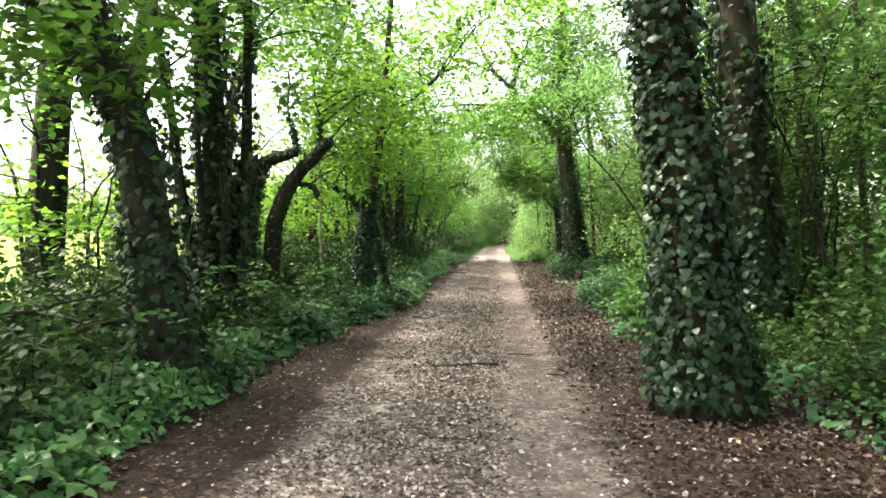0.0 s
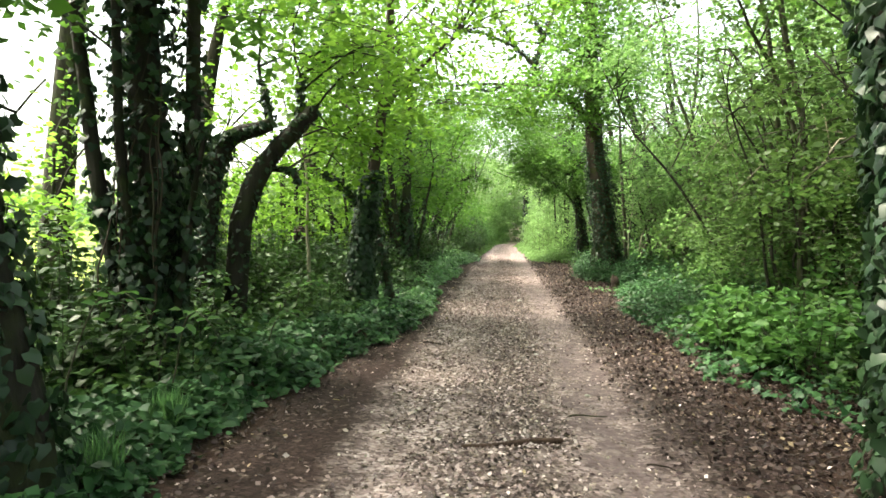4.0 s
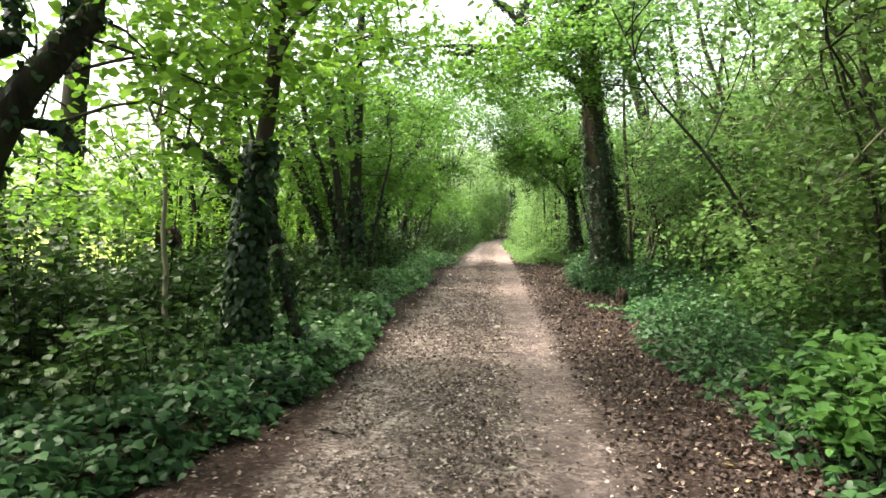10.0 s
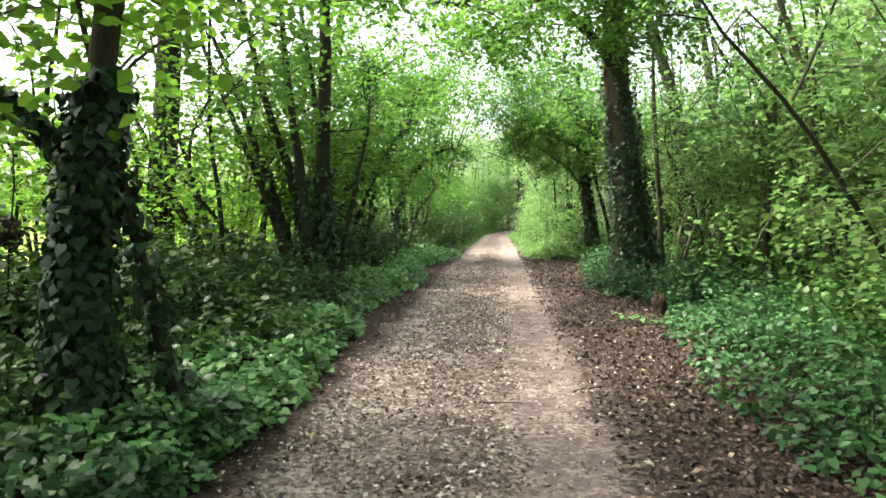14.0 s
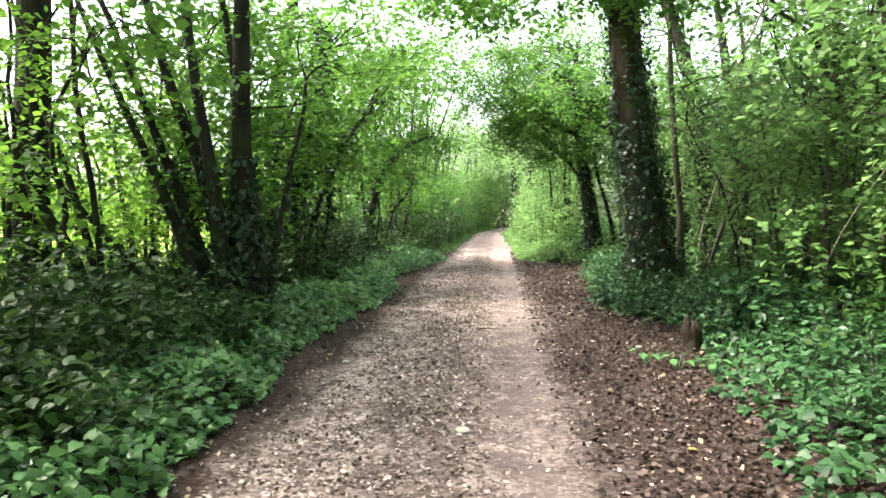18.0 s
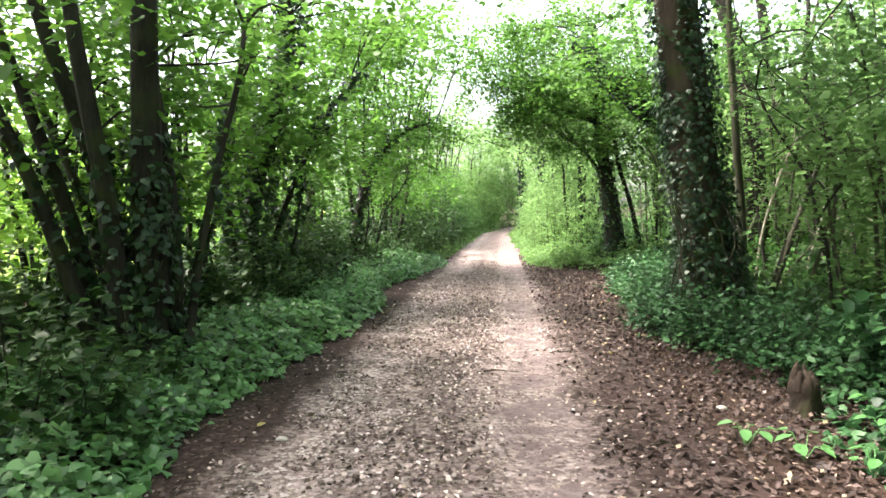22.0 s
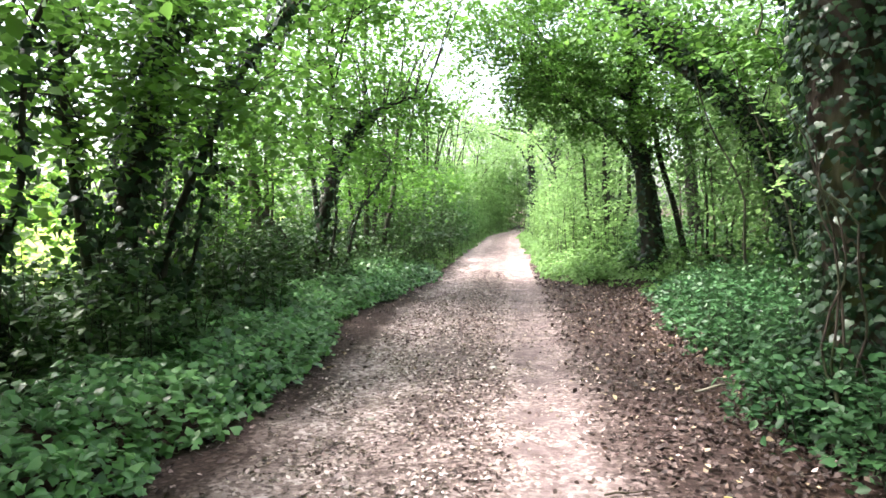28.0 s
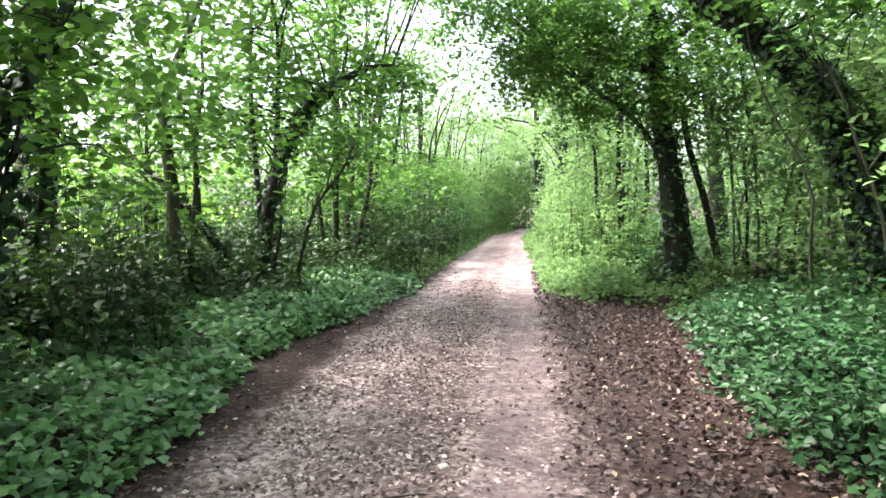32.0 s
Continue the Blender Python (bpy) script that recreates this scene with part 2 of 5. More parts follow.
    nt.links.new(mix(nt, rut.outputs[0], mix(nt, sm.outputs[0], earth, gravel), packed), bsdf.inputs["Base Color"])
    bsdf.inputs["Roughness"].default_value = 0.9
    bsdf.inputs["Specular IOR Level"].default_value = 0.1
    bump(nt, bsdf, fine, 0.5, 0.02)
    return m


def field_material():
    m, nt, bsdf, out = material("field_and_floor")
    geo = nt.nodes.new("ShaderNodeNewGeometry")
    sep = nt.nodes.new("ShaderNodeSeparateXYZ")
    nt.links.new(geo.outputs["Position"], sep.inputs[0])
    n = noise_tex(nt, 14, 8, 0.75)
    soil = ramp(nt, n, [(0.3, (0.014, 0.009, 0.007)), (0.55, (0.042, 0.026, 0.021)), (0.75, (0.09, 0.058, 0.045))])
    grass = ramp(nt, noise_tex(nt, 3, 8, 0.7), [(0.3, (0.13, 0.17, 0.035)), (0.7, (0.24, 0.29, 0.07))])
    mr = nt.nodes.new("ShaderNodeMapRange")
    mr.inputs["From Min"].default_value, mr.inputs["From Max"].default_value = -7.5, -9.0
    nt.links.new(sep.outputs[0], mr.inputs[0])
    nt.links.new(mix(nt, mr.outputs[0], soil, grass), bsdf.inputs["Base Color"])
    bsdf.inputs["Roughness"].default_value = 0.95
    bsdf.inputs["Specular IOR Level"].default_value = 0.1
    bump(nt, bsdf, n, 0.8, 0.03)
    return m


def flake_material():
    m, nt, bsdf, out = material("pale_flake")
    geo = nt.nodes.new("ShaderNodeNewGeometry")
    col = ramp(nt, geo.outputs["Random Per Island"], [(0.0, (0.10, 0.070, 0.066)), (0.5, (0.27, 0.203, 0.193)), (0.85, (0.46, 0.365, 0.35)), (1.0, (0.60, 0.51, 0.49))])
    nt.links.new(col, bsdf.inputs["Base Color"])
    bsdf.inputs["Roughness"].default_value = 0.75
    bsdf.inputs["Specular IOR Level"].default_value = 0.15
    return m


FLAKE = flake_material()
LITTER = litter_material()
STONE = stone_material()
SOIL = soil_material()
TRACK = track_material()
FIELD = field_material()


# ---- mesh helpers ----
def mesh_data(name, verts, faces, mat, smooth=False, uv=None):
    """A mesh from arrays; all faces have the same number of corners."""
    verts, faces = np.asarray(verts, np.float32), np.asarray(faces, np.int32)
    me = bpy.data.meshes.new(name)
    k = faces.shape[1]
    me.vertices.add(len(verts))
    me.vertices.foreach_set("co", verts.ravel())
    me.loops.add(faces.size)
    me.loops.foreach_set("vertex_index", faces.ravel())
    me.polygons.add(len(faces))
    me.polygons.foreach_set("loop_start", np.arange(0, faces.size, k, dtype=np.int32))
    if smooth:
        me.polygons.foreach_set("use_smooth", np.ones(len(faces), bool))
    if uv is not None:
        layer = me.uv_layers.new(name="UVMap")
        layer.data.foreach_set("uv", np.asarray(uv, np.float32)[faces.ravel()].ravel())
    me.update(calc_edges=True)
    me.materials.append(mat)
    return me


def part(name, verts, faces, mat, parent=None, label="", smooth=False, uv=None):
    ob = new(name, mesh_data(name, verts, faces, mat, smooth, uv))
    if parent:
        ob.parent = parent
    if label:
        ob["label"] = label
    return ob


def join(chunks):
    """Several (verts, faces) as one."""
    vs, fs, n = [], [], 0
    for v, f in chunks:
        vs.append(v)
        fs.append(np.asarray(f) + n)
        n += len(v)
    return np.concatenate(vs), np.concatenate(fs)


def wander(points, n=9, wobble=0.0):
    """A smooth line through the points with a slight random wobble."""
    p = np.array(points, float)
    t = np.linspace(0, 1, len(p))
    s = np.linspace(0, 1, n)
    out = np.stack([np.interp(s, t, p[:, k]) for k in range(3)], 1)
    for _ in range(2):
        out[1:-1] = 0.25 * out[:-2] + 0.5 * out[1:-1] + 0.25 * out[2:]
    if wobble:
        w = rng.normal(0, wobble, (n, 3))
        w[0] = 0
        w[1:-1] = 0.25 * w[:-2] + 0.5 * w[1:-1] + 0.25 * w[2:]
        out += w
    return out


def tube(line, radii, sides=8, rough=0.0):
    """A tapering limb along a line, closed at its tip."""
    p = np.asarray(line, float)
    n = len(p)
    r = np.interp(np.linspace(0, 1, n), np.linspace(0, 1, len(radii)), radii)
    tan = np.gradient(p, axis=0)
    tan /= np.linalg.norm(tan, axis=1)[:, None] + 1e-9
    ref = np.array([0.0, 1.0, 0.0]) if abs(tan[:, 1]).mean() < 0.8 else np.array([1.0, 0.0, 0.0])
    u = np.cross(ref, tan)
    u /= np.linalg.norm(u, axis=1)[:, None] + 1e-9
    v = np.cross(tan, u)
    a = np.linspace(0, 2 * math.pi, sides, endpoint=False)
    rr = np.repeat(r[:, None], sides, 1)
    if rough:
        ph = rng.uniform(0, 6.28, 4)
        along = np.linspace(0, n * 0.5, n)[:, None]
        rr = rr * (1 + rough * (0.5 * np.sin(2 * a + ph[0] + along * 0.4) + 0.35 * np.sin(3 * a + ph[1] - along * 0.6) + 0.3 * np.sin(5 * a + ph[2] + along * 0.9)) + rng.normal(0, rough * 0.25, (n, sides)))
    ring = p[:, None] + rr[:, :, None] * (np.cos(a)[None, :, None] * u[:, None] + np.sin(a)[None, :, None] * v[:, None])
    verts = np.concatenate([ring.reshape(-1, 3), p[-1:] + tan[-1:] * r[-1]])
    i, j = np.meshgrid(np.arange(n - 1), np.arange(sides), indexing="ij")
    j2 = (j + 1) % sides
    f = np.stack([i * sides + j, i * sides + j2, (i + 1) * sides + j2, (i + 1) * sides + j], -1).reshape(-1, 4)
    jj = np.arange(sides)
    tip = np.stack([(n - 1) * sides + jj, (n - 1) * sides + (jj + 1) % sides, np.full(sides, n * sides), np.full(sides, n * sides)], 1)
    tip[:, 3] = (n - 1) * sides + jj
    tip = tip[:, :3]
    return verts, np.concatenate([tri_of(f), tip])


def tri_of(q):
    return np.concatenate([q[:, [0, 1, 2]], q[:, [0, 2, 3]]])


OVAL = (np.array([[0, 0, 0], [.30, .28, .07], [.27, .66, .05], [0, 1, -.06], [-.27, .66, .05], [-.30, .28, .07]]), np.array([[0, 1, 2], [0, 2, 3], [0, 3, 4], [0, 4, 5]]))
KITE = (np.array([[0, 0, 0], [.34, .45, .07], [0, 1, -.04], [-.34, .45, .07]]), np.array([[0, 1, 2], [0, 2, 3]]))
LANCE = (np.array([[0, 0, 0], [.34, .28, .07], [.30, .68, .05], [0, 1, -.08], [-.37, .45, .07]]), np.array([[0, 1, 2], [0, 2, 3], [0, 3, 4]]))
IVY = (np.array([[0, .36, .04], [0, .10, .01], [.33, -.02, -.03], [.50, .30, -.05], [.30, .60, .01], [0, 1, -.10], [-.30, .60, .01], [-.50, .30, -.05], [-.33, -.02, -.03]]), np.array([[0, 1, 2], [0, 2, 3], [0, 3, 4], [0, 4, 5], [0, 5, 6], [0, 6, 7], [0, 7, 8], [0, 8, 1]]))


def leaves(centres, normals, sizes, shape=OVAL, heading=None):
    """Many leaves at once: verts and triangles."""
    c = np.asarray(centres, float)
    n = len(c)
    nr = np.asarray(normals, float)
    nr = nr / (np.linalg.norm(nr, axis=1)[:, None] + 1e-9)
    h = rng.normal(0, 1, (n, 3)) if heading is None else np.asarray(heading, float) + rng.normal(0, 0.35, (n, 3))
    h = h - nr * (h * nr).sum(1)[:, None]
    h /= np.linalg.norm(h, axis=1)[:, None] + 1e-9
    u = np.cross(h, nr)
    tv, tf = shape
    s = np.asarray(sizes, float)[:, None, None]
    v = c[:, None] + s * (tv[None, :, 0:1] * u[:, None] + (tv[None, :, 1:2] - 0.4) * h[:, None] + tv[None, :, 2:3] * nr[:, None])
    f = tf[None] + (np.arange(n) * len(tv))[:, None, None]
    return v.reshape(-1, 3), f.reshape(-1, 3)


def spray(centres, radius, count, size, flat=0.4, shape=LANCE, up=0.9, spread=0.45):
    """Leafy sprays: leaves set along five twiglets that fan out round each centre and droop at their tips."""
    c = np.asarray(centres, float)
    k = len(c)
    rad = np.broadcast_to(np.asarray(radius, float), (k,))[:, None]
    way = rng.uniform(0, 2 * math.pi, (k, 5))[:, np.arange(count) % 5]
    q = rng.uniform(0.05, 1, (k, count)) ** 0.7
    tilt = rng.normal(0, 0.3, (k, 5))[:, np.arange(count) % 5]
    side = rng.normal(0, 0.13, (k, count))
    lift = rng.normal(0, 0.5, (k, 5))[:, np.arange(count) % 5] * flat * 0.6
    off = np.stack([np.cos(way) * q - np.sin(way) * side, np.sin(way) * q + np.cos(way) * side, lift + tilt * q - 0.3 * q * q + rng.normal(0, 0.10, q.shape)], -1)
    p = (c[:, None] + off * rad[:, :, None]).reshape(-1, 3)
    turn = way + rng.choice([-0.9, 0.9], way.shape)
    head = np.stack([np.cos(turn), np.sin(turn), np.full(turn.shape, -0.25)], -1).reshape(-1, 3)
    nr = rng.normal(0, spread, (len(p), 3)) + np.array([0, 0, up])
    return leaves(p, nr, size * rng.uniform(0.65, 1.3, len(p)), shape, head)


def ivy_on(line, radii, count, size, z0=0.0, z1=99.0, lift=0.05, bare=None, shape=IVY, full=0.1):
    """Ivy leaves hanging over a trunk, facing outwards. bare: (height, angle, half width) of a strip left free higher up."""
    p = np.asarray(line, float)
    t = np.sqrt(rng.uniform(0, 1, count * 3)) if z1 > 90 else rng.uniform(0, 1, count * 3)
    s = np.linspace(0, 1, len(p))
    c = np.stack([np.interp(t, s, p[:, k]) for k in range(3)], 1)
    r = np.interp(t, np.linspace(0, 1, len(radii)), radii)
    ok = (c[:, 2] >= z0) & (c[:, 2] <= z1)
    c, r = c[ok], r[ok]
    a = rng.uniform(0, 2 * math.pi, len(c))
    # ivy grows in tongues: thick low down, thinning and parting higher up
    thick = 0.5 + 0.5 * np.sin(a * 2 + c[:, 2] * 1.3 + 1.0) * np.sin(a * 3 - c[:, 2] * 2.1) + 0.6 * np.exp(-c[:, 2] / 0.9)
    ok = thick + full > rng.uniform(0, 1, len(c))
    if bare:
        ok &= (c[:, 2] < bare[0]) | (np.abs(a - bare[1]) > bare[2] + 0.25 * np.sin(c[:, 2] * 5))
    c, r, a = c[ok][:count], r[ok][:count], a[ok][:count]
    out = np.stack([np.cos(a), np.sin(a), np.zeros(len(c))], 1)
    pos = c + out * (r + rng.uniform(0.01, lift, len(c)))[:, None]
    nr = out + rng.normal(0, 0.5, out.shape) + np.array([0, 0, 0.4])
    return leaves(pos, nr, size * rng.uniform(0.6, 1.25, len(c)), shape, np.broadcast_to(np.array([0, 0, -1.0]), out.shape))


# ---- lie of the land ----
def centre(y):
    """The middle of the track; far off it bends to the right."""
    y = np.asarray(y, float)
    return -0.33 - 0.019 * y + 0.012 * np.maximum(y - 52, 0) ** 2


def wave(x, y, s, seed):
    q = np.random.default_rng(seed)
    out = 0
    for k in range(5):
        a, ph, f = q.uniform(0, 6.28), q.uniform(0, 6.28), q.uniform(0.6, 1.6) * s
        out = out + np.sin((x * math.cos(a) + y * math.sin(a)) * f + ph)
    return out / 5


def left_edge(y):
    y = np.asarray(y, float)
    return np.interp(y, [-3, 5, 9.5, 12, 14, 17, 20, 22, 24, 26.3, 28, 29.5, 33.7, 38, 49, 60], [-2.1, -2.45, -2.5, -2.2, -2.15, -2.35, -2.6, -2.4, -2.45, -2.9, -2.7, -2.5, -2.25, -2.2, -2.2, -2.1]) + 0.12 * wave(y * 0, y, 3.0, 3) + np.where(y > 52, centre(y) - centre(52), 0)


def right_edge(y):
    y = np.asarray(y, float)
    return np.interp(y, [-3, 4, 8, 9.5, 12, 15, 17.5, 20.5, 21.6, 22.4, 23, 24.3, 26, 28.2, 30.3, 30.9, 32.1, 36.4, 45, 60], [2.6, 2.5, 2.0, 1.5, 1.6, 1.5, 1.75, 2.1, 1.65, 1.5, 1.8, 1.62, 1.5, 1.8, 1.9, 0.9, 0.2, 0.15, -0.2, -0.6]) + 0.12 * wave(y * 0, y, 3.0, 4) + np.where(y > 52, centre(y) - centre(52), 0)


def height(x, y):
    x, y = np.asarray(x, float), np.asarray(y, float)
    d = x - centre(y)
    bank = 0.14 / (1 + np.exp(-(left_edge(y) - 0.15 - x) * 7)) + 0.08 / (1 + np.exp(-(x - right_edge(y) - 0.2) * 6))
    z = bank + 0.025 * wave(x, y, 1.7, 1) * np.clip(abs(d) - 0.8, 0, 1) + 0.012 * wave(x, y, 5.0, 2)
    z = z - 0.02 * np.exp(-((d + 0.75) / 0.28) ** 2) - 0.02 * np.exp(-((d - 0.7) / 0.28) ** 2)
    return z


def grid(xs, ys, fz, name, mat, uv=False):
    X, Y = np.meshgrid(xs, ys)
    nx = len(xs)
    Z = fz(X, Y)
    if uv:
        X = X + centre(Y)
    v = np.stack([X, Y, Z], -1).reshape(-1, 3)
    i, j = np.meshgrid(np.arange(len(ys) - 1), np.arange(nx - 1), indexing="ij")
    a = (i * nx + j).ravel()
    f = np.stack([a, a + 1, a + nx + 1, a + nx], 1)
    w = None
    if uv:
        U = np.broadcast_to((np.asarray(xs) - xs[0]) / (xs[-1] - xs[0]), X.shape)
        w = np.stack([U, Y * 0.1], -1).reshape(-1, 2)
    return part(name, v, f, mat, smooth=True, uv=w)


gx = np.concatenate([[-900, -300, -120, -60, -30, -20, -14, -11], np.arange(-9, 9.01, 0.2), [11, 14, 20, 30, 60, 120, 300, 900]])
gy = np.concatenate([[-600, -200, -80, -30, -15, -9], np.arange(-6, 62, 0.3), np.arange(62, 90, 1.5), [95, 110, 140, 200, 400, 1500]])
ground = grid(gx, gy, height, "ground", FIELD)
tagged(ground, "brown woodland floor running out to a grass field", "ground", kind="structure")

tx = np.linspace(-2.2, 2.2, 60)
ty = np.concatenate([np.arange(-6, 34, 0.12), np.arange(34, 80, 0.5)])
track = grid(tx, ty, lambda x, y: height(x + centre(y), y) + 0.012 - 0.05 * np.clip((abs(x) - 1.75) / 0.45, 0, 1), "track", TRACK, uv=True)
tagged(track, "pale worn gravel track with darker earth along its edges", "track", kind="structure")


# ---- plants ----
def in_the_way(c):
    """Where no leafy spray hangs: over the track at head height, and before the trunks that stand free."""
    x, y, z = c[:, 0], c[:, 1], c[:, 2]
    low = (z < 2.9) & (x > left_edge(y) + 0.1) & (x < right_edge(y) + 0.8)
    free = (x > 0.9) & (x < 0.6 + 0.36 * y) & (y > 1.0) & (y < 9.2) & (z < 4.5)
    free |= (x > 0.9) & (x < 2.5) & (y > 11) & (y < 22.4) & (z > 0.5) & (z < 4.3)
    free |= (x > 1.3) & (x < 3.2) & (y > 22.8) & (y < 25.4) & (z < 3.6)
    free |= (x > -3.6) & (x < -1.5) & (y > 2.0) & (y < 12.6) & (z < 2.3)
    free |= (x < -2.3) & (y > 6.6) & (y < 9.8) & (z > 2.1) & (z < 4.3) & (rng.uniform(0, 1, len(x)) < 0.8)
    # the hedge is thin above head height towards the field
    free |= (x < -4.3 - 0.12 * np.maximum(y - 12, 0)) & (y > 8.5) & (y < 22) & (z > 2.5) & (z < 5.0) & (rng.uniform(0, 1, len(x)) < np.where(y < 16.5, 0.85, 0.65))
    free |= (x < -4.8) & (y > 24) & (y < 34) & (z > 2.4) & (rng.uniform(0, 1, len(x)) < 0.7)
    # the wood stands open to the sky beyond the broad trunk
    free |= (x > 3.0) & (y > 17.5) & (y < 31) & (z > 4.2) & (rng.uniform(0, 1, len(x)) < 0.85)
    gap = (y > 27) & (y < 62) & (x > -0.95 - 0.06 * (y - 20)) & (x < -0.35 - 0.045 * (y - 20)) & (z > 4.9 + 0.06 * (y - 27))
    gap |= (y > 20) & (y <= 27) & (x > -1.9) & (x < 0.2) & (z > 6.0)
    gap &= rng.uniform(0, 1, len(x)) > 0.55
    beam = (y > 32.6) & (y < 38.5) & (x + 0.58 * z > -2.0) & (x + 0.58 * z < 2.2) & (z > 2.5)
    beam |= (y > 38.5) & (y < 56) & (x + 0.58 * z > -1.5) & (x + 0.58 * z < 4.6) & (z > 3.0) & (rng.uniform(0, 1, len(x)) < 0.78)
    beam |= (y > 23) & (y < 31) & (x + 0.58 * z > 3.3) & (x + 0.58 * z < 6.6) & (z > 4.6) & (rng.uniform(0, 1, len(x)) < 0.6)
    # the far hedge lets the light through overhead
    beam |= (y > 40) & (y < 66) & (x < -2.0) & (z > 3.6) & (rng.uniform(0, 1, len(x)) < 0.25)
    return low | free | gap | beam


def thing(name, label, category, group="", at=(0, 0, 0)):
    ob = new(name)
    ob.empty_display_size = 0.2
    return tagged(ob, label, category, group)


def tree(name, label, trunk, radii, bark, limbs=(), crown=(), leaf=LEAF_CANOPY, size=0.105, per=40, ivy=None, sides=12, rough=0.10, shape=LANCE, spray_r=0.6, group="", wob=0.03, twig_r=0.012):
    """A tree with a trunk, limbs, twigs, a leafy crown and, where it has it, ivy.
    limbs: (points, thick, thin); crown: (centre, radii, sprays); ivy: (count, size, z0, z1, lift)."""
    root = thing(name, label, "tree", group)
    line = wander(trunk, 14, wob)
    part("trunk", *tube(line, radii, sides, rough), bark, root, smooth=True)
    nodes = [line[5:]]
    lines = [(line, radii)]
    for pts, r0, r1 in limbs:
        ln = wander(pts, 10, wob)
        part("limb", *tube(ln, [r0, (r0 + r1) * 0.5, r1], 7, rough), bark, root, smooth=True)
        nodes.append(ln[2:])
        lines.append((ln, [r0, r1]))
    nodes = np.concatenate(nodes)
    cs, hub = [], []
    for c, r, n in crown:
        q = rng.normal(0, 1, ((n + 3) // 4, 3))
        q /= np.linalg.norm(q, axis=1)[:, None]
        q *= rng.uniform(0.15, 1, (len(q), 1)) ** 0.45
        # boughs: sprays gather four together in layers, with gaps between
        q = np.repeat(np.array(c) + q * np.array(r), 4, axis=0)[:n]
        hub.append(q)
        cs.append(q + rng.normal(0, 1, q.shape) * np.array([0.42, 0.42, 0.13]))
    if cs:
        cs, hub = np.concatenate(cs), np.concatenate(hub)
        keep = ~in_the_way(cs)
        cs, hub = cs[keep], hub[keep]
    if len(cs):
        twigs, last = [], None
        for c, h in zip(cs, hub):
            if last is None or abs(h - last).max() > 1e-6:
                d = np.linalg.norm((nodes - h) * np.array([1, 1, 1.2]), axis=1)
                a = nodes[int(np.argmin(d + rng.uniform(0, 1.0, len(nodes))))]
                m = a * 0.6 + h * 0.4 + rng.normal(0, 0.14, 3) + np.array([0, 0, 0.18])
                twigs.append(tube(wander([a, m, a * 0.2 + h * 0.8 + rng.normal(0, 0.1, 3) + np.array([0, 0, 0.14]), h], 5, 0.02), [twig_r * 1.4, twig_r, 0.006], 3))
                last = h
            elif shape is KITE:
                continue
            twigs.append(tube(np.array([h, (c + h) * 0.5 + np.array([0, 0, 0.04]), c + (c - h) * 0.4]), [0.006, 0.005, 0.003], 3))
        tagged(part("brushwood", *join(twigs), bark, root), kind="stuff")
        part("crown", *spray(cs, spray_r * rng.uniform(0.8, 1.5, len(cs)), per, size, shape=shape), leaf, root)
    if ivy:
        n, s, z0, z1, lift, *bare = ivy
        iv = []
        for ln, rd in lines:
            girth = 1.0 if ln is line else 0.3 * min(1.0, rd[0] / radii[0] + 0.1)
            iv.append(ivy_on(ln, rd, int(n * girth), s, z0, z1, lift * (1.0 if ln is line else 0.6), *bare, full=0.28 if n > 4000 else 0.15))
        part("ivy", *join(iv), LEAF_IVY, root, "dark glossy ivy climbing the trunk")
    return root


LEAF_MESHES = []
for k in range(4):
    bend = np.array([1, 1, 1 + 0.5 * k])
    LEAF_MESHES.append(mesh_data("ivy_leaf", (IVY[0] - np.array([0, 0.4, 0])) * bend, IVY[1], LEAF_IVY))


def single_leaves(root, line, radii, count, z0, z1, size, facing, bare=None):
    """The outermost ivy leaves, each one by itself, on the side that faces the track."""
    p, s = np.asarray(line, float), np.linspace(0, 1, len(line))
    done = 0
    cover = [c for c in root.children if c.name.startswith("ivy")][0]
    while done < count:
        t = rng.uniform(0, 1)
        c = Vector([float(np.interp(t, s, p[:, k])) for k in range(3)])
        if not z0 < c.z < z1:
            continue
        a = radians(facing + rng.uniform(-85, 85))
        if bare and c.z > bare[0] and abs(a - bare[1]) < bare[2]:
            continue
        out = Vector((math.cos(a), math.sin(a), 0))
        nrm = (out + Vector(rng.normal(0, 0.25, 3)) + Vector((0, 0, 0.4))).normalized()
        down = Vector((0, 0, -1)) + Vector(rng.normal(0, 0.3, 3))
        down = (down - nrm * down.dot(nrm)).normalized()
        m = Matrix((down.cross(nrm), down, nrm)).transposed().to_4x4()
        r = float(np.interp(t, np.linspace(0, 1, len(radii)), radii)) + rng.uniform(0.07, 0.12)
        ob = new("ivy_leaf", LEAF_MESHES[done % 4])
        ob.parent = cover
        ob.matrix_basis = Matrix.Translation(c + out * r) @ m @ Matrix.Scale(size * rng.uniform(0.75, 1.2), 4)
        done += 1


